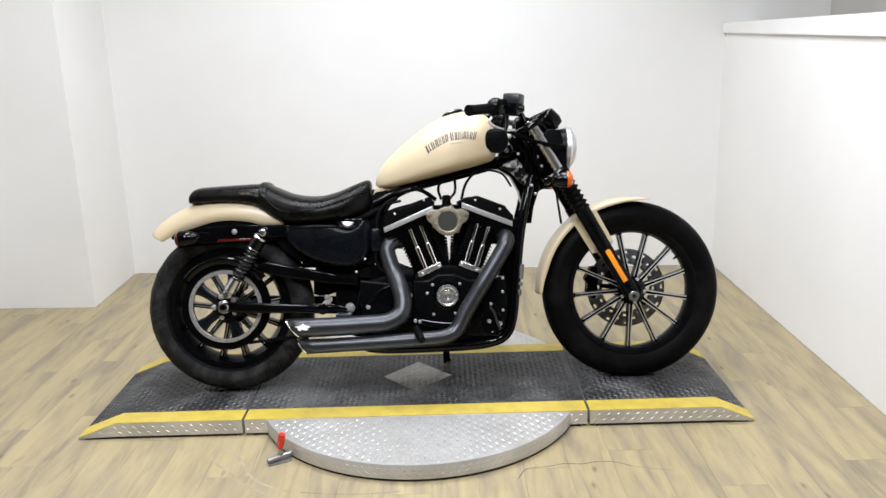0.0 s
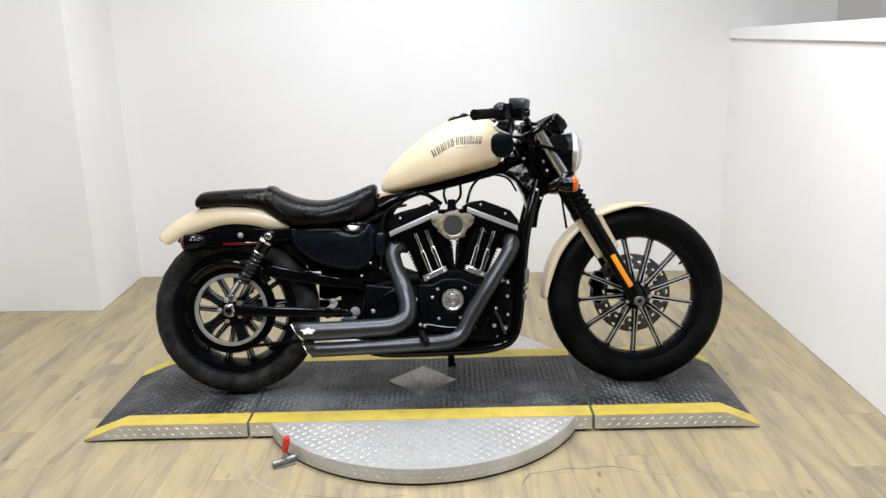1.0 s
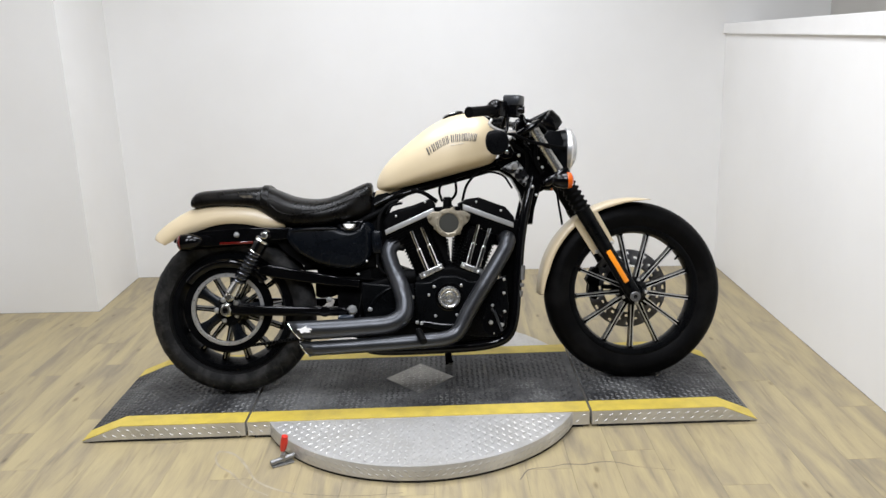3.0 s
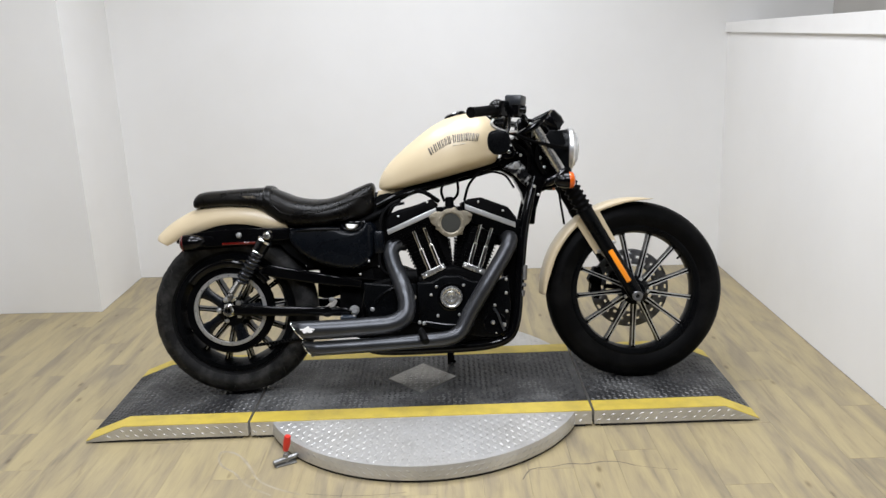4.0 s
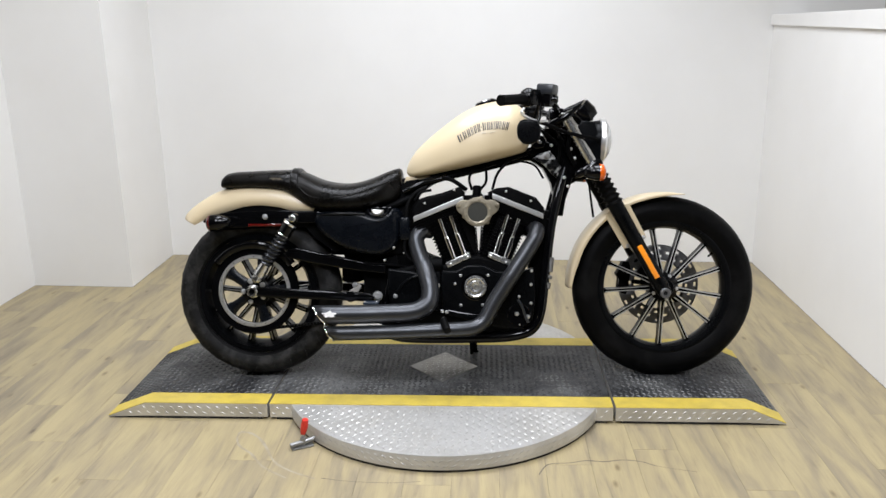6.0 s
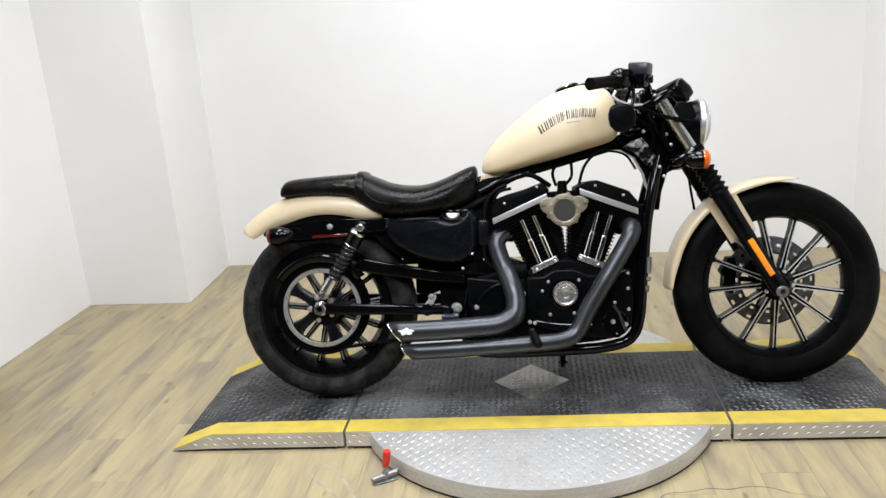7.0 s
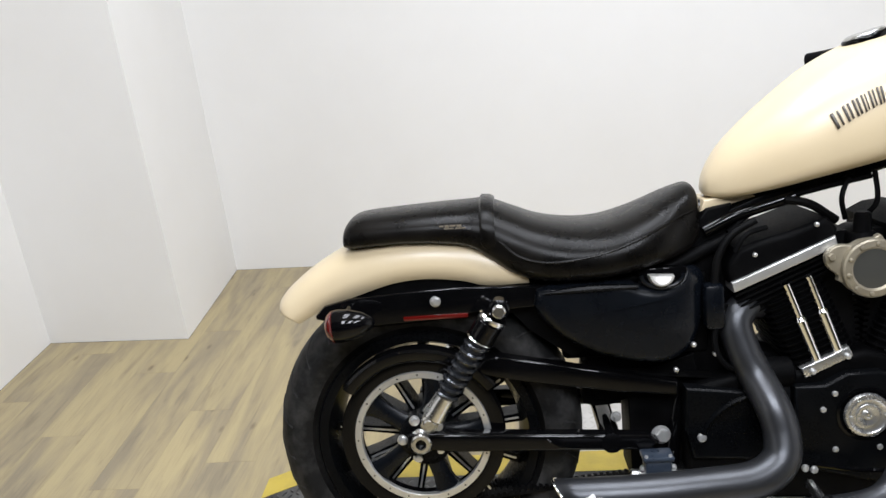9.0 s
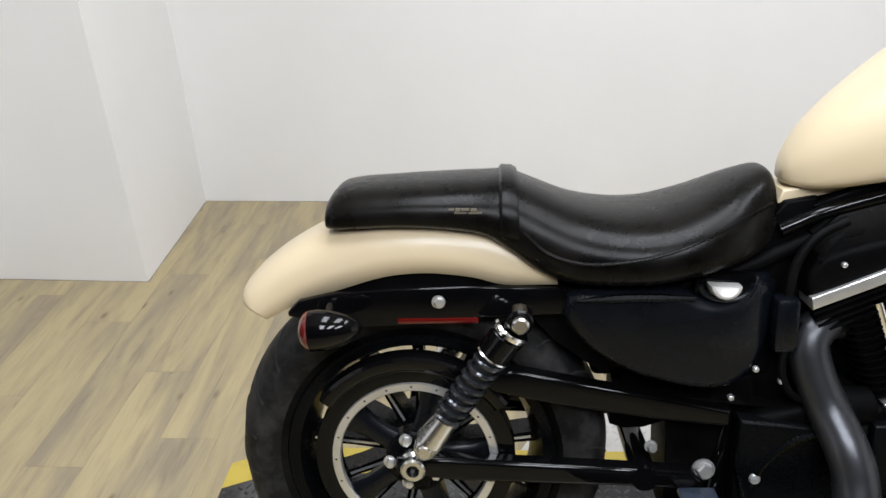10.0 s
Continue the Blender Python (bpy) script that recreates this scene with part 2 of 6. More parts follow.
def add_tube(bm, points, radius, seg=14, steps=6, caps=True):
    path = smooth_path(points, steps) if steps else [Vector(p) for p in points]
    n = len(path)
    radii = [radius] * n if isinstance(radius, (int, float)) else [float(np.interp(k / (n - 1), np.linspace(0, 1, len(radius)), radius)) for k in range(n)]
    side, rings = None, []
    for k, p in enumerate(path):
        way = (path[min(k + 1, n - 1)] - path[max(k - 1, 0)]).normalized()
        if side is None:
            side = way.orthogonal().normalized()
        side = (side - way * side.dot(way)).normalized()
        up = way.cross(side)
        rings.append([p + radii[k] * (math.cos(a) * side + math.sin(a) * up) for a in np.linspace(0, 2 * math.pi, seg, endpoint=False)])
    add_loft(bm, rings, caps)


def add_lathe(bm, origin, axis, profile, seg=32):
    """profile: (radius, height along the axis)."""
    axis = Vector(axis).normalized()
    side = axis.orthogonal().normalized()
    up = axis.cross(side)
    angles = np.linspace(0, 2 * math.pi, seg, endpoint=False)
    rings = [[Vector(origin) + axis * h + max(r, 1e-5) * (math.cos(a) * side + math.sin(a) * up) for a in angles] for r, h in profile]
    add_loft(bm, rings, caps=profile[0] != profile[-1])


def add_cyl(bm, a, b, r, r2=None, seg=16, chamfer=0.0):
    a, b = Vector(a), Vector(b)
    h, r2 = (b - a).length, r if r2 is None else r2
    prof = [(r, 0), (r2, h)] if not chamfer else [(r - chamfer, 0), (r, chamfer), (r2, h - chamfer), (r2 - chamfer, h)]
    add_lathe(bm, a, b - a, prof, seg)


def add_box(bm, lo, hi, bevel=0.0, m=None):
    made = bmesh.ops.create_cube(bm, size=1.0, matrix=Matrix.Translation((Vector(lo) + Vector(hi)) / 2) @ Matrix.Diagonal((*(Vector(hi) - Vector(lo)), 1)))["verts"]
    if bevel:
        edges = {e for v in made for e in v.link_edges}
        made = [v for v in bmesh.ops.bevel(bm, geom=list(edges), offset=bevel, segments=2, affect="EDGES", profile=0.5)["verts"]] + [v for v in made if v.is_valid]
    if m is not None:
        bmesh.ops.transform(bm, matrix=m, verts=list({v for v in made if v.is_valid}))


def add_plate(bm, outline, v0, v1, bevel=0.0, steps=0):
    """A plate with an outline in the bike's side plane (u, w), from v0 (near) to v1 (far), its near rim rounded."""
    pts = [(u, 0, w) for u, w in outline]
    if steps:
        loop = smooth_path([*pts[-1:], *pts, *pts[:2]], steps)
        pts = loop[steps:-2 * steps] if len(loop) > 3 * steps else pts
        pts = [tuple(p) for p in pts]
    flat = [Vector((p[0], p[2])) for p in pts]
    count = len(flat)
    turn = 1 if sum(flat[k - 1].x * p.y - p.x * flat[k - 1].y for k, p in enumerate(flat)) > 0 else -1
    sides = [(flat[(k + 1) % count] - p).normalized() for k, p in enumerate(flat)]
    inward = [Vector((-d.y, d.x)) * turn for d in sides]
    mitre = [(inward[k - 1] + inward[k]) / max(0.5, 1 + inward[k - 1].dot(inward[k])) for k in range(count)]

    def ring(v, inset):
        return [Vector((p.x + m.x * inset, v, p.y + m.y * inset)) for p, m in zip(flat, mitre)]
    sign = 1 if v1 > v0 else -1
    rings = [*[ring(v0 + sign * bevel * (1 - math.cos(a)), bevel * (1 - math.sin(a))) for a in np.linspace(0, math.pi / 2, 6)], ring(v1, 0)] if bevel else [ring(v0, 0), ring(v1, 0)]
    add_loft(bm, rings)


def add_ball(bm, centre, r, squash=(1, 1, 1), seg=16):
    m = Matrix.Translation(centre) @ Matrix.Diagonal((*[r * s for s in squash], 1))
    bmesh.ops.create_uvsphere(bm, u_segments=seg, v_segments=max(6, seg // 2), radius=1.0, matrix=m)


def link_mesh(name, bm, mats, sharp=38):
    bmesh.ops.recalc_face_normals(bm, faces=bm.faces)
    me = bpy.data.meshes.new(name)
    bm.to_mesh(me)
    bm.free()
    for m in mats if isinstance(mats, (list, tuple)) else [mats]:
        me.materials.append(m)
    me.shade_smooth()
    me.set_sharp_from_angle(angle=radians(sharp))
    return me


def part(name, bm, mats, parent, label="", sharp=38):
    ob = new(name, link_mesh(name, bm, mats, sharp))
    ob.parent = parent
    return tagged(ob, label)


def thing(name, bm, mats, label, category, group="", kind="", sharp=38):
    return tagged(new(name, link_mesh(name, bm, mats, sharp)), label, category, group, kind)


def shape(*calls):
    """One bmesh from calls (function, arguments...)."""
    bm = bmesh.new()
    for fn, *args in calls:
        fn(bm, *args)
    return bm


# ---- the room ----
LEFT_X, REAR_Y, HIGH = -1.61, -9.0, 2.7
BAY_Y, FLOOR_Y, LEDGE = -1.5, -1.62, 1.360
BACK_L, BACK_R, EAST_NEAR = (-1.07, 1.78), (2.395, 1.63), 2.360


def slab(outline, z0, z1):
    bm = bmesh.new()
    add_loft(bm, [[Vector((x, y, z0)) for x, y in outline], [Vector((x, y, z1)) for x, y in outline]])
    return bm


def wall(name, outline, label, paint=None, top=HIGH):
    return thing(name, slab(outline, -0.05, top), paint or WALL, label, "wall", kind="structure", sharp=20)


wall("wall_north", [(-1.3, BACK_L[1] + 0.01), BACK_L, BACK_R, (3.15, BACK_R[1] - 0.034), (3.15, 1.95), (-1.3, 1.95)], "plain white painted wall behind the motorcycle")
wall("wall_east", [(BACK_R[0], 1.632), (EAST_NEAR, BAY_Y), (EAST_NEAR + 0.15, BAY_Y), (BACK_R[0] + 0.15, 1.615)], "half-height white painted side wall under a ledge", top=LEDGE)
# Greyer than the other walls: the shade above the ledge is painted on.
wall("wall_east_upper", [(2.95, 1.602), (2.95, BAY_Y), (3.10, BAY_Y), (3.10, 1.596)], "plain wall set back above the ledge, shade painted into its colour", SHADE_WALL)
wall("wall_west", [(LEFT_X - 0.15, 1.162), (LEFT_X - 0.15, BAY_Y), (LEFT_X, BAY_Y), (LEFT_X, 1.1645)], "plain white painted side wall with a mesh panel")
# Unseen hall and return walls, added dark to keep reflections on the bike black.
wall("wall_south", [(-7.2, REAR_Y - 0.15), (8.2, REAR_Y - 0.15), (8.2, REAR_Y), (-7.2, REAR_Y)], "unseen wall closing the hall, dark to deepen reflections", UNSEEN_DARK)
wall("wall_hall_east", [(8.0, REAR_Y), (8.2, REAR_Y), (8.2, BAY_Y), (8.0, BAY_Y)], "unseen side wall of the hall, dark to deepen reflections", UNSEEN_DARK)
wall("wall_hall_west", [(-7.2, REAR_Y), (-7.0, REAR_Y), (-7.0, BAY_Y), (-7.2, BAY_Y)], "unseen side wall of the hall, dark to deepen reflections", UNSEEN_DARK)
wall("wall_return_east", [(EAST_NEAR + 0.15, BAY_Y + 0.1), (EAST_NEAR + 0.15, BAY_Y), (8.2, BAY_Y), (8.2, BAY_Y + 0.1)], "unseen return wall beside the bay, dark to deepen reflections", UNSEEN_DARK)
wall("wall_return_west", [(-7.2, BAY_Y + 0.1), (-7.2, BAY_Y), (LEFT_X - 0.15, BAY_Y), (LEFT_X - 0.15, BAY_Y + 0.1)], "unseen return wall beside the bay, dark to deepen reflections", UNSEEN_DARK)
wall("wall_pillar", [(LEFT_X - 0.15, 1.16), (LEFT_X, 1.165), (-1.052, 1.14), (-1.07, 1.782), (-1.3, 1.95), (LEFT_X - 0.15, 1.95)], "white painted boxed-out corner pillar")
thing("ceiling", slab([(-1.8, BAY_Y), (3.15, BAY_Y), (3.15, 2.0), (-1.8, 2.0)], HIGH, HIGH + 0.1), CEILING, "plain pale ceiling", "ceiling", kind="structure")
# Unseen too; its dark colour holds bounce light and reflections down.
thing("ceiling_hall", slab([(-7.2, -9.2), (8.2, -9.2), (8.2, BAY_Y), (-7.2, BAY_Y)], HIGH, HIGH + 0.1), UNSEEN_DARK, "unseen hall ceiling, dark to deepen reflections", "ceiling", kind="structure")
floor = thing("floor", slab([(-1.75, FLOOR_Y), (2.5, FLOOR_Y), (2.5, 1.9), (-1.75, 1.9)], -0.1, -0.004), SUBFLOOR, "pale grey-yellow oak plank floor", "floor", kind="structure")
thing("floor_hall", slab([(-7.2, -9.2), (8.2, -9.2), (8.2, FLOOR_Y - 0.001), (-7.2, FLOOR_Y - 0.001)], -0.3, -0.002), OAK, "pale grey-yellow wood floor of the hall", "floor", kind="structure")

for lx in (-0.08, 0.57, 1.22):
    for ly in (-1.95, 0.05):
        ceiling_lamp(lx, ly, 90, 1.25 if ly < -1 else 0.80)
        bm = shape((add_box, (lx - 0.17, ly - 0.62, 2.64), (lx + 0.17, ly + 0.62, HIGH - 0.002), 0.006))
        thing("ceiling_light", bm, WHITE_TRIM, "flat white fluorescent ceiling light fitting", "ceiling light", "ceiling lights")
bm = bmesh.new()
for x0, x1, low in ((-0.020, -0.002, None), (-0.0015, 0.146, LEDGE + 0.001)):
    ends = []
    for bx, by, z0, z1 in ((EAST_NEAR, BAY_Y, 1.296, 1.404), (BACK_R[0], 1.616, 1.326, 1.378)):
        z0, z1 = (z0, z1) if low is None else (low, z1 - 0.001)
        ends.append([Vector((bx + x0, by, z0)), Vector((bx + x0, by, z1 - 0.003)), Vector((bx + x0 + 0.003, by, z1)), Vector((bx + x1, by, z1)), Vector((bx + x1, by, z0))])
    add_loft(bm, ends)
thing("trim", bm, WHITE_TRIM, "white painted ledge board along the side wall", "trim", kind="structure")


# ---- mesh panel on the west wall ----
def mesh_panel():
    x, y0, y1, z0, z1, w = LEFT_X + 0.002, -0.75, 0.355, 0.08, 1.12, 0.055
    rails = [((x, y0, z0), (x + 0.03, y1, z0 + w)), ((x, y0, z1 - w), (x + 0.03, y1, z1)),
             ((x, y1 - w, z0 + w), (x + 0.03, y1, z1 - w)), ((x, y0, z0 + w), (x + 0.03, y0 + w, z1 - w))]
    panel = thing("mesh_panel", shape((add_box, (x, y0 + w, z0 + w), (x + 0.004, y1 - w, z1 - w))), GAP_BLACK,
                  "dark framed panel of grey expanded steel mesh on the wall", "wall panel")
    for lo, hi in rails:
        part("frame_rail", shape((add_box, lo, hi, 0.005)), DARK_WOOD, panel, "dark stained wooden frame rail")
    for yy, zz in ((y1 - 0.02, z0 + 0.02), (y1 - 0.02, z1 - 0.02), (y1 - 0.02, 0.5), (y0 + 0.02, z0 + 0.02), (y0 + 0.02, z1 - 0.02)):
        part("frame_screw", shape((add_cyl, (x + 0.029, yy, zz), (x + 0.034, yy, zz), 0.008, 0.006, 12)), STEEL, panel, "small steel screw")
    i = w + 0.018
    for lo, hi in (((x, y0 + w, z0 + w), (x + 0.022, y1 - w, z0 + i)), ((x, y0 + w, z1 - i), (x + 0.022, y1 - w, z1 - w)),
                   ((x, y1 - i, z0 + i), (x + 0.022, y1 - w, z1 - i)), ((x, y0 + w, z0 + i), (x + 0.022, y0 + i, z1 - i))):
        part("inner_moulding", shape((add_box, lo, hi, 0.004)), GILT, panel, "dark brown inner moulding")
    bm = bmesh.new()
    cy, cz, t = 0.034, 0.016, 0.0035
    ny, nz = int((y1 - y0 - 2 * i) / cy), int((z1 - z0 - 2 * i) / cz)
    for a in range(ny):
        for b in range(nz):
            yc, zc = y0 + i + (a + 0.5) * cy, z0 + i + (b + 0.5) * cz
            if (a + b) % 2:
                continue
            for dy, dz in ((1, 1), (1, -1), (-1, 1), (-1, -1)):
                p, q = Vector((x + 0.012, yc + dy * cy, zc)), Vector((x + 0.009, yc, zc + dz * cz))
                off = Vector((0, 0, t))
                bm.faces.new([bm.verts.new(r) for r in (p - off * 0.5, q - off * 0.5, q + off * 0.5, p + off * 0.5)])
    tagged(part("steel_mesh", bm, MESH_STEEL, panel, "grey diamond-shaped expanded steel mesh"), kind="stuff")


mesh_panel()

# ---- the turntable lift ----
TOP, NEAR_Y, FAR_Y = 0.06, -0.36, 0.285
STRIPE = 0.082
LIFT_L, LIFT_R, SEAM_L, SEAM_R = -0.50, 1.897, 0.083, 1.313
CREST_L, CREST_R = -0.362, 1.775


def deck_z(x):
    return float(np.interp(x, [LIFT_L, CREST_L, CREST_R, LIFT_R], [0.008, TOP, TOP, 0.008]))


def add_lug(bm, at, way, normal, long=0.024, wide=0.0048, high=0.0014):
    """One raised lug of tread plate: a low faceted lens."""
    at, way, normal = Vector(at), Vector(way).normalized(), Vector(normal).normalized()
    side = normal.cross(way)
    ring = [at - way * long / 2, at - way * long * 0.2 + side * wide / 2, at + way * long * 0.2 + side * wide / 2,
            at + way * long / 2, at + way * long * 0.2 - side * wide / 2, at - way * long * 0.2 - side * wide / 2]
    top = [bm.verts.new(at - way * long * 0.22 + normal * high), bm.verts.new(at + way * long * 0.22 + normal * high)]
    v = [bm.verts.new(q) for q in ring]
    for f in ((v[0], v[1], top[0]), (v[1], v[2], top[1], top[0]), (v[2], v[3], top[1]), (v[3], v[4], top[1]), (v[4], v[5], top[0], top[1]), (v[5], v[0], top[0])):
        bm.faces.new(f)


def lug_field(inside, x0, x1, y0, y1, step, level, long=0.024, lift=0.0, high=0.0013, wide=0.0046):
    bm = bmesh.new()
    for a in range(int((x1 - x0) / step) + 1):
        for b in range(int((y1 - y0) / step) + 1):
            x, y = x0 + a * step, y0 + b * step
            if inside(x, y):
                z = level(x)
                slope = (level(x + 0.01) - level(x - 0.01)) / 0.02
                way = Vector((1, 1 if (a + b) % 2 else -1, slope))
                add_lug(bm, (x, y, z + lift), way, (-slope, 0, 1), long, wide, high)
    return bm


def add_strip(bm, xs, y0, y1, thick, lift=0.0):
    """A sheet that follows the deck's profile along x."""
    rings = []
    for x in xs:
        z = deck_z(x) + lift
        rings.append([Vector((x, y0, z)), Vector((x, y1, z)), Vector((x, y1, z + thick)), Vector((x, y0, z + thick))])
    add_loft(bm, rings)


def lift_section(name, x0, x1, label):
    xs = sorted({x0, x1, *[c for c in (CREST_L, CREST_R) if x0 < c < x1]})
    bm = bmesh.new()
    rings = [[Vector((x, NEAR_Y, min(0.010, deck_z(x) - 0.003))), Vector((x, FAR_Y, min(0.010, deck_z(x) - 0.003))), Vector((x, FAR_Y, deck_z(x))), Vector((x, NEAR_Y, deck_z(x)))] for x in xs]
    add_loft(bm, rings)
    body = thing(name, bm, ALUMINIUM, label, "motorcycle lift", "lift sections")
    # Base strip thick enough to draw the dark contact shadow under the edges.
    part("base_contact_shadow", shape((add_box, (x0 + 0.022, NEAR_Y + 0.003, 0.0), (x1 - 0.022, FAR_Y - 0.003, 0.0098))), GAP_BLACK, body, "black rubber base strip that also draws the contact shadow")
    bm = bmesh.new()
    add_strip(bm, xs, NEAR_Y + STRIPE - 0.001, FAR_Y - STRIPE + 0.001, 0.0016)
    part("deck_coating", bm, GRIT, body, "worn black non-slip deck paint")
    for y0, y1 in ((NEAR_Y, NEAR_Y + STRIPE), (FAR_Y - STRIPE, FAR_Y)):
        bm = bmesh.new()
        add_strip(bm, xs, y0 + 0.001, y1 - 0.001, 0.0024)
        part("safety_stripe", bm, YELLOW, body, "yellow safety tape stripe")
    bm = lug_field(lambda x, y: not in_diamond(x, y, 0.012), x0 + 0.012, x1 - 0.012, NEAR_Y + STRIPE + 0.012, FAR_Y - STRIPE - 0.01, 0.0205, deck_z, 0.021, 0.0016, 0.0024, 0.0075)
    tagged(part("deck_tread", bm, WORN_LUG, body, "worn black tread pattern"), kind="stuff")
    bm = bmesh.new()
    step = 0.034
    for b, z in enumerate((0.024, 0.045)):
        for a in range(int((x1 - x0) / step)):
            x = x0 + 0.014 + (a + 0.5 * b) * step
            if deck_z(x) > z + 0.009 and x < x1 - 0.01:
                add_lug(bm, (x, NEAR_Y, z), (1, 0, 0.55 if x > 0.7 else -0.55), (0, -1, 0), 0.019, 0.0038, 0.0014)
    tagged(part("edge_tread", bm, LUG_METAL, body, "polished tread plate lugs"), kind="stuff")
    return body


DIAMOND = (0.696, -0.022, 0.133, 0.143)


def in_diamond(x, y, grow=0.0):
    return abs(x - DIAMOND[0]) / (DIAMOND[2] + grow) + abs(y - DIAMOND[1]) / (DIAMOND[3] + grow) < 1


lift_section("lift_ramp", LIFT_L, SEAM_L, "aluminium tread plate lift ramp with black deck and yellow stripes")
centre = lift_section("lift_deck", SEAM_L + 0.009, SEAM_R - 0.009, "aluminium tread plate turntable deck with black coating and yellow stripes")
lift_section("lift_ramp", SEAM_R, LIFT_R, "aluminium tread plate lift ramp with black deck and yellow stripes")

DISC_X, DISC_R, DISC_NEAR, DISC_FAR = 0.708, 0.592, -0.110, 0.040


def turntable_wing(sign, cy, edge):
    """The part of the round table that stands out past the deck's long edge."""
    half = math.acos(abs(edge - cy) / DISC_R)
    angles = np.linspace(-half, half, 49)
    arc = [(DISC_X + DISC_R * math.sin(a), cy + sign * DISC_R * math.cos(a)) for a in angles]
    bm = bmesh.new()
    add_loft(bm, [[Vector((x, y, 0.010)) for x, y in arc], [Vector((x, y, TOP - 0.004)) for x, y in arc], [Vector((DISC_X + (x - DISC_X) * 0.9975, cy + (y - cy) * 0.9975, TOP - 0.001)) for x, y in arc]])
    wing = part("turntable_wing", bm, ALUMINIUM, centre, "bare aluminium tread plate rim of the round turntable")
    # Same black base along the arc, drawing the contact shadow below the rim.
    part("base_contact_shadow", slab([(DISC_X + (x - DISC_X) * 0.993, cy + (y - cy) * 0.993) for x, y in arc], 0.0, 0.0098), GAP_BLACK, wing)
    lo, hi = (cy - DISC_R, edge) if sign < 0 else (edge, cy + DISC_R)
    bm = lug_field(lambda x, y: (x - DISC_X) ** 2 + (y - cy) ** 2 < (DISC_R - 0.014) ** 2 and sign * (y - edge) > 0.006, DISC_X - 0.6, DISC_X + 0.6, lo, hi, 0.0215, lambda x: TOP - 0.001, 0.02)
    tagged(part("tread_pattern", bm, LUG_METAL, wing, "polished tread plate lugs"), kind="stuff")
    bm = bmesh.new()
    count = int(2 * half * DISC_R / 0.026)
    for b, z in enumerate((0.024, 0.042)):
        for k in range(count):
            a = -half + (k + 0.5 + 0.5 * b) / count * 2 * half
            if abs(a) > half - 0.02:
                continue
            out = Vector((math.sin(a), sign * math.cos(a), 0))
            along = Vector((math.cos(a), -sign * math.sin(a), 0.55 if a > 0 else -0.55))
            add_lug(bm, Vector((DISC_X, cy, z)) + out * DISC_R, along, out, 0.02, 0.0038, 0.0014)
    tagged(part("rim_tread", bm, LUG_METAL, wing, "polished tread plate lugs"), kind="stuff")


turntable_wing(-1, DISC_NEAR, NEAR_Y)
turntable_wing(1, DISC_FAR, FAR_Y)

cx, cy, hx, hy = DIAMOND
bm = bmesh.new()
add_loft(bm, [[Vector((cx + s * hx * k, cy + t * hy * k, z)) for s, t in ((0, -1), (1, 0), (0, 1), (-1, 0))] for k, z in ((1, TOP + 0.0008), (1, TOP + 0.0035), (0.985, TOP + 0.0045))])
diamond = part("diamond_plate", bm, DULL_PLATE, centre, "bare diamond-shaped aluminium cover plate")
bm = lug_field(lambda x, y: in_diamond(x, y, -0.014), cx - hx, cx + hx, cy - hy, cy + hy, 0.022, lambda x: TOP + 0.0045, 0.02)
tagged(part("tread_pattern", bm, DULL_LUG, diamond), kind="stuff")


def lock_lever():
    """The toggle clamp that locks the turntable."""
    bm = shape((add_box, (0.212, -0.566, 0.0), (0.286, -0.536, 0.006), 0.002, pose(0.249, -0.551, 0, 0, 0, 27) @ pose(-0.249, 0.551, 0)), (add_box, (0.243, -0.557, 0.006), (0.260, -0.537, 0.036), 0.004),
               (add_cyl, (0.214, -0.574, 0.016), (0.284, -0.530, 0.020), 0.0085, None, 14, 0.002), (add_cyl, (0.262, -0.536, 0.020), (0.292, -0.520, 0.021), 0.0055, None, 12))
    clamp = thing("toggle_clamp", bm, MESH_STEEL, "small dull steel toggle clamp with a red grip beside the turntable", "clamp")
    part("arm", shape((add_tube, [(0.250, -0.543, 0.03), (0.252, -0.544, 0.04), (0.255, -0.545, 0.055)], 0.0055, 8)), STEEL, clamp)
    part("grip", shape((add_tube, [(0.252, -0.544, 0.046), (0.258, -0.546, 0.070), (0.264, -0.548, 0.100)], [0.0085, 0.0115, 0.0125, 0.0105], 12)), RED_GRIP, clamp, "red vinyl dipped grip")


lock_lever()

# ---- the motorcycle: u forward, v to the far side, w up from the tyre contact line ----
bike = tagged(new("motorcycle"), "sand cream cruiser motorcycle with black engine leaning on its stand", "motorcycle")
bike.matrix_world = pose(1.519, -0.06, TOP + 0.0022, 0, 0, 1.3) @ pose(0, 0, 0, -11.5) @ pose(-1.519, 0, 0)

FW, FR, RW, RR = (1.527, 0.0, 0.332), 0.338, (0.003, 0.0, 0.314), 0.311
PC = (-0.004, 0.0, 0.329)


def tyre_profile(r, half, inner):
    return [(inner, -half * 0.62), (inner + 0.012, -half * 0.8), (inner + (r - inner) * 0.45, -half), (r - 0.035, -half * 0.93), (r - 0.012, -half * 0.62),
            (r, 0), (r - 0.012, half * 0.62), (r - 0.035, half * 0.93), (inner + (r - inner) * 0.45, half), (inner + 0.012, half * 0.8), (inner, half * 0.62)]


def ribbed(profile):
    """Fine raised rings on a tyre's flanks."""
    return [(p + (0.0012 if k % 5 == 0 else 0.0), h * (1.012 if k % 5 == 0 else 1.0)) for k, (p, h) in enumerate(profile)]


def closed(profile):
    return [*profile, profile[0]]


def rounded(profile, steps=3):
    return [(p.x, p.y) for p in smooth_path([(a, b, 0) for a, b in profile], steps)]


def at_wheel(ob, centre, degrees):
    ob.matrix_basis = pose(*centre, 0, degrees, 0)
    return ob


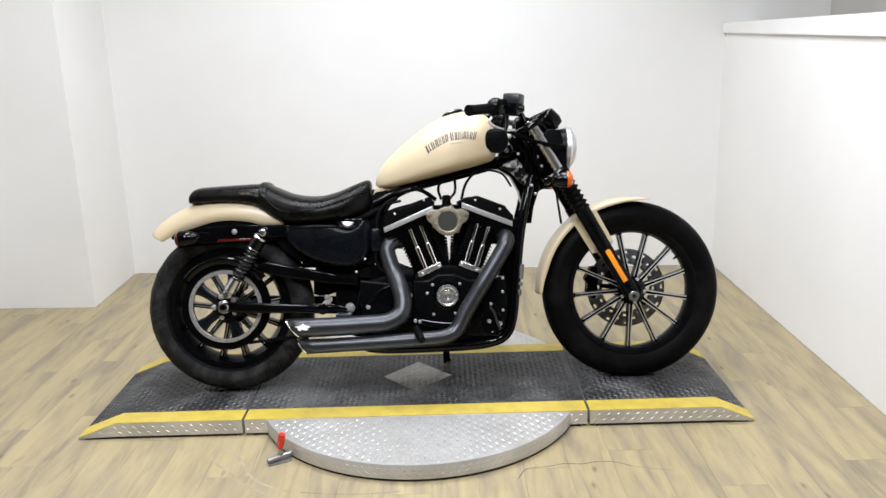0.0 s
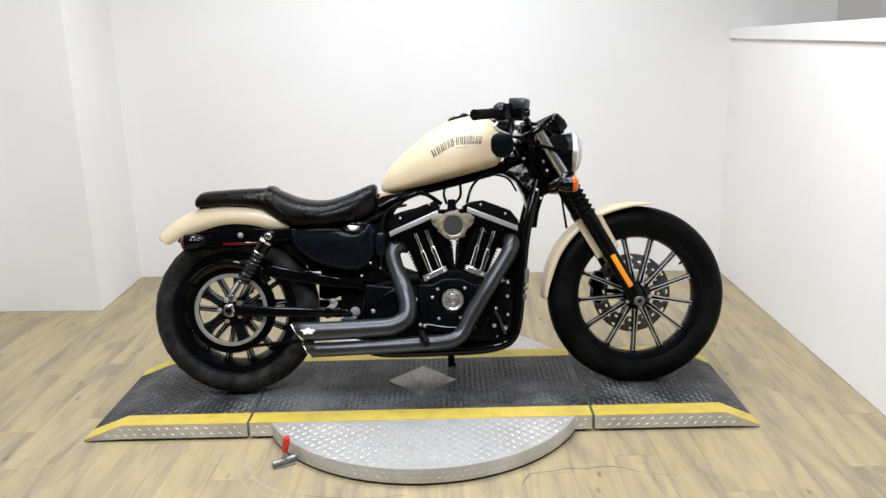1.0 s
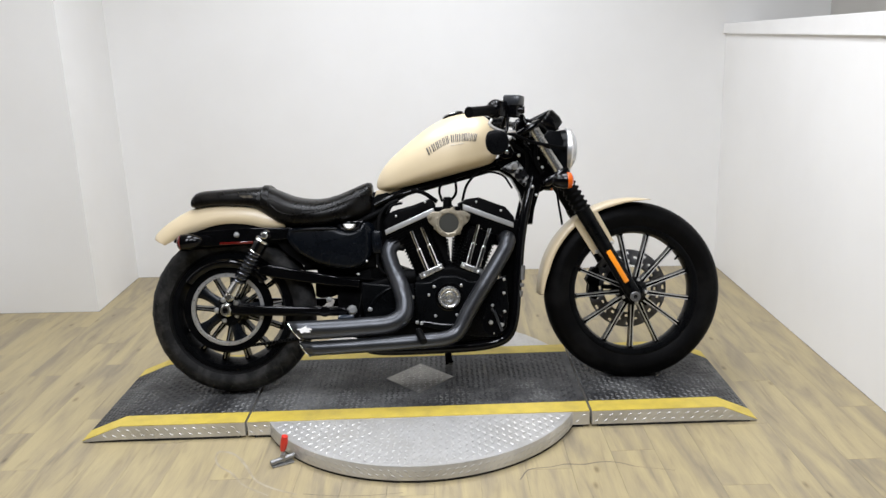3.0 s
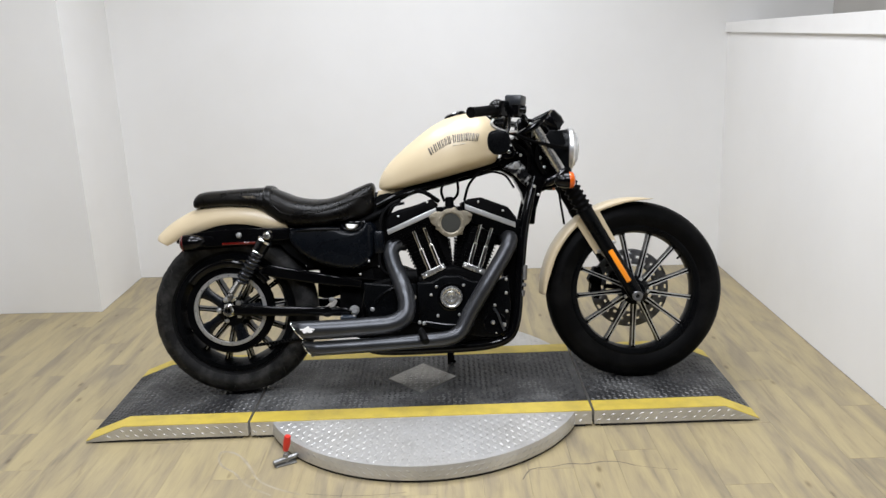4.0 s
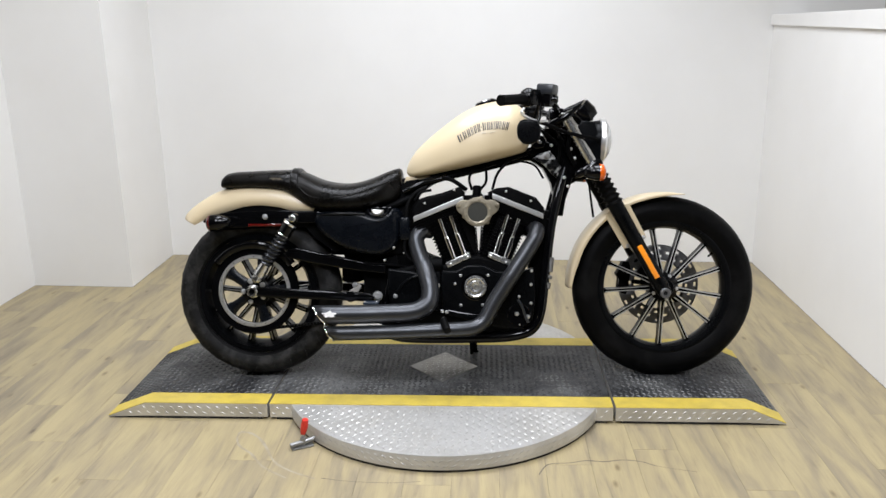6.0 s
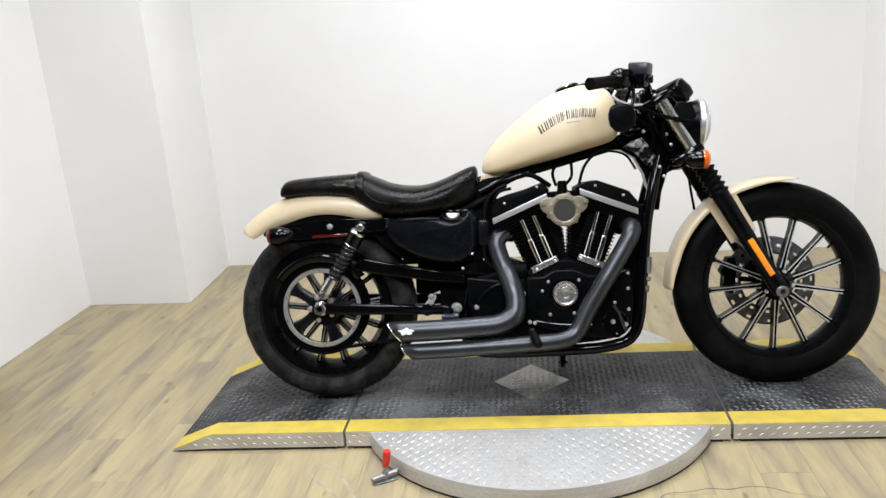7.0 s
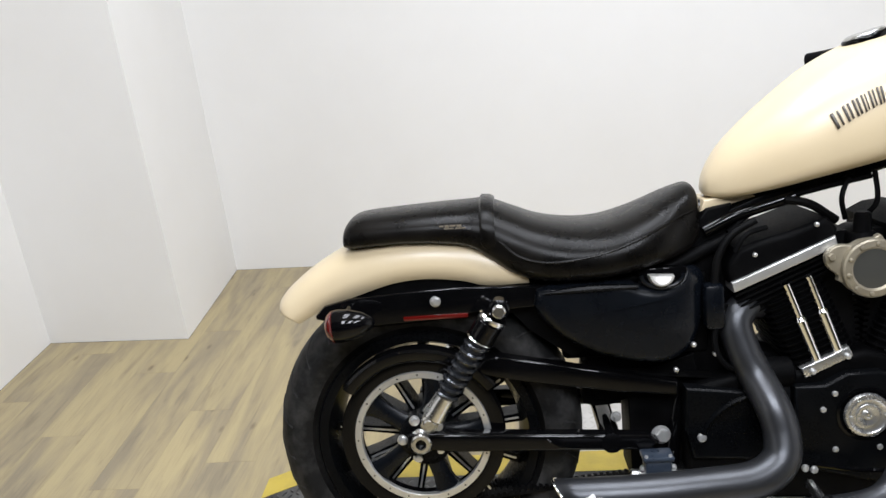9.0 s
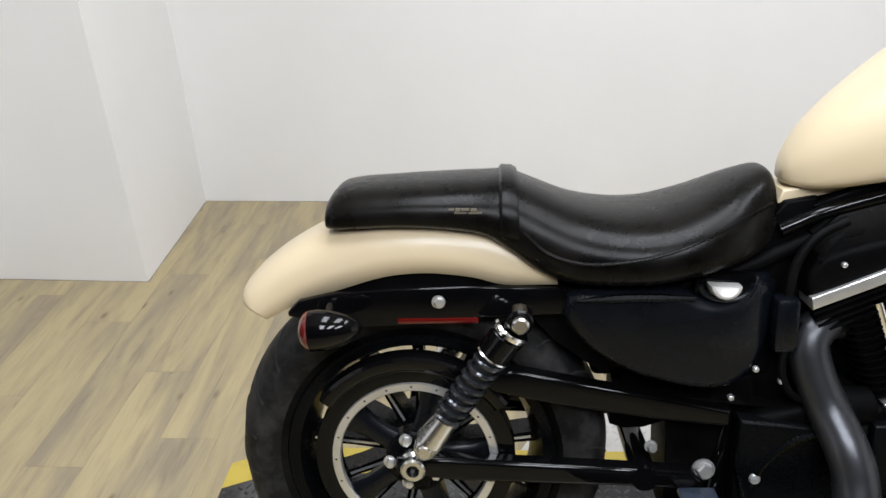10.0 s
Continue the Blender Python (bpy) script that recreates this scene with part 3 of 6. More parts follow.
def bolts(parent, name, spots, r, v, mat, depth=0.006, seg=10):
    for u, w in spots:
        bm = bmesh.new()
        if r > 0.009:
            add_lathe(bm, (u, v, w), (0, -1, 0), [(r, 0), (r, depth * 0.25), (r * 0.6, depth * 0.3)], 18)
            add_lathe(bm, (u, v, w), (0.2, -1, 0), [(r * 0.78, depth * 0.2), (r * 0.78, depth * 0.8), (r * 0.66, depth), (0, depth * 1.08)], 6)
            part(name, bm, mat, parent)
            continue
        add_lathe(bm, (u, v, w), (0, -1, 0), [(r, 0), (r, depth * 0.5), (r * 0.86, depth * 0.85), (r * 0.5, depth), (0, depth * 1.03)], seg)
        part(name, bm, mat, parent)


def front_wheel():
    bm = bmesh.new()
    add_lathe(bm, FW, (0, 1, 0), rounded([(0.226, -0.036), (0.248, -0.042), (0.254, -0.030), (0.236, -0.012), (0.236, 0.012), (0.254, 0.030), (0.248, 0.042), (0.226, 0.036), (0.2195, 0.012), (0.2195, -0.012), (0.226, -0.036)], 2), 64)
    wheel = part("front_wheel", bm, SATIN_BLACK, bike, "black thirteen-spoke cast front wheel", 50)
    bm = bmesh.new()
    add_lathe(bm, FW, (0, 1, 0), closed(ribbed(rounded(tyre_profile(FR, 0.055, 0.240)))), 72)
    part("tyre", bm, RUBBER, wheel, "black rubber tyre", 60)
    bm = bmesh.new()
    add_lathe(bm, FW, (0, 1, 0), [(0.012, -0.062), (0.03, -0.062), (0.036, -0.05), (0.052, -0.036), (0.056, -0.02), (0.04, -0.01), (0.04, 0.03), (0.056, 0.045), (0.03, 0.06), (0.012, 0.062)], 32)
    part("hub", bm, SATIN_BLACK, wheel)
    r0, r1 = 0.042, 0.224
    black, strip = bmesh.new(), bmesh.new()
    add_loft(black, [[Vector((s * wd, v, r)) for s, v in ((-1, -0.03 + dv), (1, -0.03 + dv), (1, 0.014), (-1, 0.014))] for r, wd, dv in ((r0, 0.0085, -0.004), (0.12, 0.0065, 0.004), (0.19, 0.0062, 0.006), (r1, 0.009, 0.008))])
    me = link_mesh("spoke", black, SATIN_BLACK)
    for s in (-1, 1):
        add_loft(strip, [[Vector((s * wd + k * 0.0017, v, r)) for k, v in ((-1, -0.0312 + dv), (1, -0.0312 + dv), (1, -0.029 + dv), (-1, -0.029 + dv))] for r, wd, dv in ((r0 + 0.012, 0.0068, -0.003), (0.12, 0.0050, 0.004), (0.19, 0.0048, 0.006), (r1 - 0.008, 0.0056, 0.0075))])
    edge = link_mesh("machined_edge", strip, SILVER)
    for k in range(13):
        turn = 17.1 + 360 / 13 * k
        spoke = new("spoke", me)
        spoke.parent = wheel
        at_wheel(spoke, FW, turn)
        trim = new("machined_edge", edge)
        trim.parent = wheel
        at_wheel(trim, FW, turn)
    bolts(wheel, "hub_bolt", [(FW[0] + 0.045 * math.cos(a), FW[2] + 0.045 * math.sin(a)) for a in np.radians([65, 137, 209, 281, 353])], 0.0075, -0.040, ZINC)
    disc = bmesh.new()
    radii, count = [0.094, 0.104, 0.113, 0.120, 0.129, 0.136, 0.145, 0.153], 108
    grid = [[disc.verts.new((FW[0] + q * math.cos(2 * math.pi * k / count), 0.066, FW[2] + q * math.sin(2 * math.pi * k / count))) for k in range(count)] for q in radii]
    for row in range(7):
        for k in range(count):
            if row in (1, 3, 5) and (k + row * 2) % 9 in (0, 1):
                continue
            disc.faces.new((grid[row][k], grid[row][(k + 1) % count], grid[row + 1][(k + 1) % count], grid[row + 1][k]))
    plate = part("brake_disc", disc, DISC_STEEL, wheel, "dark drilled steel brake disc")
    solid = plate.modifiers.new("thickness", "SOLIDIFY")
    solid.thickness = 0.005
    for k in range(5):
        a = math.radians(72 * k + 30)
        part("disc_carrier", shape((add_tube, [(FW[0] + 0.05 * math.cos(a), 0.055, FW[2] + 0.05 * math.sin(a)), (FW[0] + 0.1 * math.cos(a), 0.068, FW[2] + 0.1 * math.sin(a))], 0.009, 8)), SATIN_BLACK, wheel)
    part("valve_stem", shape((add_cyl, (FW[0] + 0.18, -0.02, FW[2] + 0.125), (FW[0] + 0.165, -0.025, FW[2] + 0.113), 0.004)), GLOSS_BLACK, wheel)
    caliper = shape((add_plate, [(1.372, 0.320), (1.376, 0.352), (1.366, 0.372), (1.378, 0.392), (1.392, 0.418), (1.415, 0.42), (1.425, 0.385), (1.415, 0.345), (1.418, 0.315), (1.405, 0.292), (1.385, 0.296)], 0.055, 0.105, 0.010))
    part("brake_caliper", caliper, ENGINE_BLACK, bike, "black brake caliper")


front_wheel()


def rear_wheel():
    bm = bmesh.new()
    add_lathe(bm, RW, (0, 1, 0), rounded([(0.203, -0.061), (0.221, -0.063), (0.224, -0.048), (0.200, -0.015), (0.200, 0.03), (0.224, 0.048), (0.221, 0.063), (0.206, 0.060), (0.185, 0.03), (0.185, -0.012), (0.203, -0.061)], 2), 56)
    wheel = part("rear_wheel", bm, SATIN_BLACK, bike, "black cast rear wheel with a belt pulley", 50)
    bm = bmesh.new()
    add_lathe(bm, RW, (0, 1, 0), closed(ribbed(rounded(tyre_profile(RR, 0.075, 0.213)))), 72)
    tyre = part("tyre", bm, [RUBBER, WORN_RUBBER], wheel, "wide black rubber tyre with worn tread", 60)
    for face in tyre.data.polygons:
        far = max(math.hypot(tyre.data.vertices[k].co.x - RW[0], tyre.data.vertices[k].co.z - RW[2]) for k in face.vertices)
        face.material_index = 1 if far > RR - 0.075 else 0
    bm = bmesh.new()
    crown = [(v, r) for r, v in rounded(tyre_profile(RR, 0.075, 0.213)) if r > RR - 0.05]
    for k in range(26):
        for side in (-1, 1):
            a = 2 * math.pi * (k + 0.25 * side) / 26
            path = []
            for t in np.linspace(0, 1, 9):
                v = side * (0.010 + 0.060 * t)
                r = float(np.interp(v, [c[0] for c in crown], [c[1] for c in crown])) - 0.0012
                b = a + 0.15 * t
                path.append((RW[0] + r * math.cos(b), v, RW[2] + r * math.sin(b)))
            add_tube(bm, path, 0.0027, 5, 1)
    tagged(part("tread_pattern", bm, GAP_BLACK, wheel), kind="stuff")
    bm = bmesh.new()
    add_lathe(bm, RW, (0, 1, 0), [(0.012, -0.1), (0.03, -0.1), (0.045, -0.085), (0.045, -0.05), (0.06, -0.03), (0.06, 0.05), (0.04, 0.07), (0.012, 0.07)], 32)
    part("hub", bm, SATIN_BLACK, wheel)
    bm = bmesh.new()
    add_loft(bm, [[Vector((s * wd, v, r)) for s, v in ((-1, -0.03), (1, -0.03), (1, 0.02), (-1, 0.02))] for r, wd in ((0.05, 0.009), (0.12, 0.0065), (0.190, 0.009))])
    me = link_mesh("spoke", bm, SATIN_BLACK)
    bm = bmesh.new()
    add_loft(bm, [[Vector((s * 0.002, v, r)) for s, v in ((-1, -0.0315), (1, -0.0315), (1, -0.029), (-1, -0.029))] for r in (0.06, 0.184)])
    edge = link_mesh("machined_edge", bm, SILVER)
    for k in range(13):
        for data in (me, edge):
            spoke = new(data.name, data)
            spoke.name = "spoke" if data is me else "machined_edge"
            spoke.parent = wheel
            at_wheel(spoke, RW, 360 / 13 * k)
    pv = -0.076
    bm = bmesh.new()
    add_lathe(bm, (PC[0], pv - 0.012, PC[2]), (0, 1, 0), [(0.133, 0.002), (0.139, 0), (0.162, 0.002), (0.163, 0.004), (0.154, 0.006), (0.154, 0.03), (0.163, 0.032), (0.162, 0.034), (0.125, 0.034), (0.133, 0.002)], 72)
    pulley = part("belt_pulley", bm, GLOSS_BLACK, wheel, "black belt pulley with a silver machined ring")
    bm = bmesh.new()
    add_lathe(bm, (PC[0], pv - 0.014, PC[2]), (0, 1, 0), [(0.1215, 0.002), (0.123, 0), (0.1345, 0), (0.136, 0.002), (0.136, 0.012), (0.1215, 0.012), (0.1215, 0.002)], 72)
    ring = part("machined_ring", bm, SILVER, pulley, "silver machined ring")
    bolts(pulley, "ring_dot", [(PC[0] + 0.1290 * math.cos(a), PC[2] + 0.1290 * math.sin(a)) for a in np.linspace(0, 2 * math.pi, 20, endpoint=False)], 0.002, pv - 0.0138, GAP_BLACK, 0.0006, 6)
    bm = bmesh.new()
    add_loft(bm, [[Vector((k * wd, v, r)) for k, v in ((-1, pv - 0.002), (-0.55, pv - 0.008), (0.55, pv - 0.008), (1, pv - 0.002), (1, pv + 0.012), (-1, pv + 0.012))] for r, wd in ((0.034, 0.020), (0.06, 0.0165), (0.09, 0.0175), (0.110, 0.022), (0.124, 0.030))])
    me = link_mesh("pulley_arm", bm, NAVY_BLACK)
    for k in range(5):
        arm = new("pulley_arm", me)
        arm.parent = wheel
        at_wheel(arm, PC, 72 * k + 17)
    bm = bmesh.new()
    add_lathe(bm, (PC[0], pv - 0.02, PC[2]), (0, 1, 0), [(0.012, 0), (0.035, 0), (0.048, 0.008), (0.05, 0.035), (0.012, 0.035)], 28)
    part("pulley_hub", bm, SATIN_BLACK, wheel)
    bolts(wheel, "pulley_bolt", [(PC[0] + 0.04 * math.cos(a), PC[2] + 0.04 * math.sin(a)) for a in np.radians([37, 109, 181, 253, 325])], 0.0105, pv - 0.018, ZINC, 0.012)
    bm = bmesh.new()
    low = [(PC[0] + 0.03, PC[2] - 0.150), (0.56, 0.235)]
    high = [(PC[0] - 0.02, PC[2] + 0.150), (0.56, 0.415)]
    for (u0, w0), (u1, w1) in (low, high):
        add_loft(bm, [[Vector((u, v, w + dz)) for v, dz in ((pv - 0.008, 0), (pv + 0.018, 0), (pv + 0.018, 0.005), (pv - 0.008, 0.005))] for u, w in ((u0, w0), (u1, w1))])
    for k in range(44):
        t = k / 44
        u, w = low[0][0] + t * (low[1][0] - low[0][0]), low[0][1] + t * (low[1][1] - low[0][1])
        add_box(bm, (u - 0.0035, pv - 0.008, w + 0.004), (u + 0.0035, pv + 0.018, w + 0.010))
    part("drive_belt", bm, RUBBER, bike, "black toothed drive belt")


rear_wheel()


def superellipse(u, wb, wt, hw, n=40, low=0.42, side=2.6, top=2.1, flat=4.5):
    """A cross-section in the v-w plane: rounded above, flatter below."""
    ring, mid = [], wb + (wt - wb) * low
    for a in np.linspace(0, 2 * math.pi, n, endpoint=False):
        c, s = math.cos(a), math.sin(a)
        v = hw * math.copysign(abs(c) ** (2 / side), c)
        w = mid + ((wt - mid) * abs(s) ** (2 / top) if s >= 0 else -(mid - wb) * abs(s) ** (2 / flat))
        ring.append(Vector((u, v, w)))
    return ring


def dense(rows, count):
    """Rows of numbers, resampled smoothly along the first one."""
    out = []
    for p in smooth_path([(r[0], r[1], r[2]) for r in rows], count):
        out.append(tuple(p))
    other = smooth_path([(r[0], r[3], 0) for r in rows], count)
    return [(a[0], a[1], a[2], b[1]) for a, b in zip(out, other)]


# fuel tank: u, bottom, top, half width
TANK = [(0.566, 0.762, 0.782, 0.018), (0.574, 0.754, 0.805, 0.036), (0.60, 0.749, 0.845, 0.064), (0.645, 0.754, 0.889, 0.092), (0.70, 0.765, 0.933, 0.117), (0.77, 0.780, 0.983, 0.136),
        (0.84, 0.795, 1.016, 0.147), (0.90, 0.809, 1.028, 0.149), (0.95, 0.821, 1.027, 0.144), (0.988, 0.832, 1.010, 0.130), (1.010, 0.843, 0.982, 0.105), (1.022, 0.860, 0.948, 0.070)]


def tank_side(u, w):
    """The near side's v of the tank at u, w."""
    _, wb, wt, hw = [float(np.interp(u, [r[0] for r in TANK], [r[k] for r in TANK])) for k in range(4)]
    mid = wb + (wt - wb) * 0.36
    s = (w - mid) / (wt - mid) if w > mid else (mid - w) / (mid - wb)
    p = 2.1 if w > mid else 4.5
    sine = min(0.999, abs(s)) ** (p / 2)
    return -hw * (1 - sine ** 2) ** (1 / 2.6)


NAME_T = [0.0, 0.17, 0.34, 0.45, 0.75, 1.0]
NAME_BASE_U, NAME_BASE_W = [0.764, 0.797, 0.828, 0.848, 0.899, 0.940], [0.868, 0.888, 0.904, 0.911, 0.916, 0.912]
NAME_TOP_U, NAME_TOP_W = [0.753, 0.789, 0.823, 0.845, 0.903, 0.948], [0.893, 0.916, 0.933, 0.941, 0.946, 0.941]


def name_spot(t, h):
    """A point of the printed arc: t along it, h from its base line to its top line."""
    ub, wb = np.interp(t, NAME_T, NAME_BASE_U), np.interp(t, NAME_T, NAME_BASE_W)
    ut, wt = np.interp(t, NAME_T, NAME_TOP_U), np.interp(t, NAME_T, NAME_TOP_W)
    u, w = float(ub + (ut - ub) * h), float(wb + (wt - wb) * h)
    return Vector((u, tank_side(u, w) - 0.0035, w))


def fuel_tank():
    bm = bmesh.new()
    add_loft(bm, [superellipse(u, wb, wt, hw, 48, 0.36) for u, wb, wt, hw in dense(TANK, 4)])
    tank = part("fuel_tank", bm, CREAM, bike, "sand cream painted teardrop fuel tank", 60)
    bm = bmesh.new()
    add_lathe(bm, (0.864, -0.012, 1.022), (-0.28, 0, 1), [(0.039, -0.008), (0.041, 0.001), (0.0405, 0.004), (0.038, 0.0065), (0.036, 0.006)], 36)
    cap = part("filler_cap", bm, GLOSS_BLACK, tank, "dark rimmed steel filler cap")
    bm = bmesh.new()
    add_lathe(bm, (0.864, -0.012, 1.022), (-0.28, 0, 1), [(0.0365, 0.003), (0.0355, 0.0085), (0.033, 0.0105), (0.031, 0.0098), (0.015, 0.0112), (0, 0.0116)], 36)
    part("cap_disc", bm, STEEL, cap, "brushed steel cap")
    bm = bmesh.new()
    add_lathe(bm, (0.93, -0.012, 1.026), (0.0, 0, 1), [(0.030, -0.004), (0.032, 0.003), (0.024, 0.008), (0, 0.009)], 28)
    part("console_cap", bm, GLOSS_BLACK, tank)
    part("tank_tab", shape((add_plate, [(0.556, 0.728), (0.563, 0.750), (0.64, 0.760), (0.66, 0.750), (0.60, 0.735)], -0.035, 0.050, 0.004)), CREAM, tank, "sand cream mounting tab")
    # printed name along an arc, as plain bars
    widths = [1.25, 1, 0.95, 0.8, 0.85, 0.9, 0.35, 1.2, 1, 0.95, 0.5, 0.95, 0.85, 1, 1]
    run = 0.0
    for k, wd in enumerate(widths):
        t = (run + wd / 2) / sum(widths)
        run += wd
        unit = wd / sum(widths)
        dot = k == 6
        strokes = ((0.0, 0.5, 0.38, 0.6),) if dot else ((-0.22, 0.26, 0.0, 1.0), (0.22, 0.16 + 0.05 * (k % 3), 0.03, 0.97))
        for at, wide, h0, h1 in strokes:
            bm = bmesh.new()
            add_loft(bm, [[name_spot(t + (at + e * wide / 2) * unit, h) for e in (-1, 1)] for h in np.linspace(h0, h1, 4)], caps=False, closed=False)
            part("name_bar", bm, INK, tank).modifiers.new("thickness", "SOLIDIFY").thickness = 0.0012
    for a, b in ((0.44, 0.53), (0.55, 0.58), (0.60, 0.72)):
        bm = bmesh.new()
        add_loft(bm, [[name_spot(t, h) for t in np.linspace(a, b, 4)] for h in (-0.36, -0.26)], caps=False, closed=False)
        bar = part("small_bar", bm, PALE_GREY, tank)
        bar.modifiers.new("thickness", "SOLIDIFY").thickness = 0.0012


fuel_tank()

# seat: u, bottom, top, half width
SEAT = [(-0.124, 0.714, 0.742, 0.072), (-0.119, 0.710, 0.758, 0.086), (-0.094, 0.708, 0.772, 0.095), (-0.01, 0.711, 0.777, 0.101), (0.07, 0.705, 0.780, 0.104), (0.12, 0.694, 0.781, 0.107), (0.155, 0.668, 0.781, 0.110),
        (0.20, 0.636, 0.763, 0.121), (0.25, 0.622, 0.742, 0.134), (0.31, 0.621, 0.730, 0.144), (0.37, 0.624, 0.730, 0.146), (0.43, 0.632, 0.745, 0.138), (0.485, 0.643, 0.767, 0.118), (0.517, 0.652, 0.779, 0.096), (0.534, 0.662, 0.783, 0.082), (0.543, 0.672, 0.780, 0.073), (0.548, 0.682, 0.772, 0.062)]


def seat():
    bm = bmesh.new()
    add_loft(bm, [superellipse(u, wb, wt, hw, 44, 0.38, 2.6, 2.2, 3.2) for u, wb, wt, hw in dense(SEAT, 4)])
    pad = part("seat", bm, LEATHER, bike, "black two-piece vinyl seat", 60)
    bm = bmesh.new()
    add_loft(bm, [superellipse(u, wb, wt, hw, 44, 0.38, 2.6, 2.2, 3.2) for u, wb, wt, hw in ((0.140, 0.692, 0.783, 0.111), (0.144, 0.686, 0.788, 0.1145), (0.160, 0.678, 0.787, 0.116), (0.168, 0.676, 0.782, 0.115))])
    part("grab_strap", bm, LEATHER, pad, "black seat strap")
    path = []
    for u, f in ((0.175, 0.50), (0.21, 0.40), (0.26, 0.42), (0.32, 0.50), (0.38, 0.58), (0.44, 0.64), (0.50, 0.66), (0.535, 0.64)):
        _, wb, wt, hw = [float(np.interp(u, [r[0] for r in SEAT], [r[k] for r in SEAT])) for k in range(4)]
        mid, w = wb + (wt - wb) * 0.38, wb + (wt - wb) * f
        sine = (abs(w - mid) / (wt - mid if w > mid else mid - wb)) ** (1.1 if w > mid else 1.6)
        path.append((u, -hw * (1 - min(sine, 0.99) ** 2) ** (1 / 2.6) - 0.0005, w))
    part("seat_welt", shape((add_tube, path, 0.0028, 8)), LEATHER, pad, "black stitched welt")
    for u0, u1, w0, hi in ((0.066, 0.074, 0.7475, 0.0012), (0.076, 0.083, 0.7468, 0.0022), (0.0845, 0.096, 0.7472, 0.0014), (0.098, 0.107, 0.7465, 0.002), (0.074, 0.092, 0.7425, 0.001), (0.095, 0.114, 0.7422, 0.0012)):
        bm = bmesh.new()
        add_box(bm, (u0, -0.1046, w0 - hi), (u1, -0.098, w0 + hi))
        part("stitched_bar", bm, TAN_INK, pad, "worn pale stitched emblem")


seat()


def add_fender(bm, rows, hw, n=18):
    """rows: top u, w and edge u, w; an arched section with flat skirts."""
    rings = []
    tops = smooth_path([(a, b, 0) for a, b, _, _ in rows], 4)
    edges = smooth_path([(c, d, 0) for _, _, c, d in rows], 4)
    for t, e in zip(tops, edges):
        ring = []
        for a in np.linspace(-math.pi / 2, math.pi / 2, n):
            s, c = math.sin(a), math.cos(a)
            v = hw * math.copysign(abs(s) ** 0.62, s)
            k = abs(c) ** 0.62
            ring.append(Vector((e.x + (t.x - e.x) * k, v, e.y + (t.y - e.y) * k)))
        rings.append(ring)
    add_loft(bm, rings, closed=False)


def thick(ob, t):
    m = ob.modifiers.new("thickness", "SOLIDIFY")
    m.thickness, m.offset = t, -1
    return ob


def fenders():
    bm = bmesh.new()
    add_fender(bm, [(-0.272, 0.604, -0.222, 0.577), (-0.266, 0.620, -0.206, 0.585), (-0.238, 0.647, -0.176, 0.600), (-0.192, 0.678, -0.145, 0.612), (-0.13, 0.708, -0.10, 0.625),
                    (-0.06, 0.724, -0.035, 0.643), (0.03, 0.727, 0.03, 0.648), (0.11, 0.720, 0.098, 0.640), (0.17, 0.703, 0.145, 0.628), (0.22, 0.68, 0.225, 0.627)], 0.094)
    thick(part("rear_fender", bm, CREAM, bike, "sand cream painted rear fender", 60), 0.004)
    bm = bmesh.new()
    rows = []
    for d in np.linspace(180, 79, 14):
        a = math.radians(d)
        ro, ri = float(np.interp(d, [79, 110, 150], [0.3545, 0.3585, 0.3620])), float(np.interp(d, [79, 86, 100, 166, 180], [0.353, 0.343, 0.334, 0.335, 0.348]))
        rows.append((FW[0] + ro * math.cos(a), FW[2] + ro * math.sin(a), FW[0] + ri * math.cos(a), FW[2] + ri * math.sin(a)))
    add_fender(bm, rows, 0.064)
    front = thick(part("front_fender", bm, CREAM, bike, "sand cream painted front fender", 60), 0.003)
    for sv in (-1, 1):
        bm = shape((add_plate, [(1.300, 0.600), (1.322, 0.625), (1.398, 0.492), (1.372, 0.478)], 0.064 * sv, 0.070 * sv),
                   (add_plate, [(1.362, 0.640), (1.388, 0.645), (1.452, 0.522), (1.432, 0.512)], 0.064 * sv, 0.070 * sv))
        part("fender_bracket", bm, CREAM, front, "sand cream fender bracket")
    bolts(front, "bracket_bolt", [(1.384, 0.489), (1.441, 0.521)], 0.008, -0.070, ZINC)


fenders()


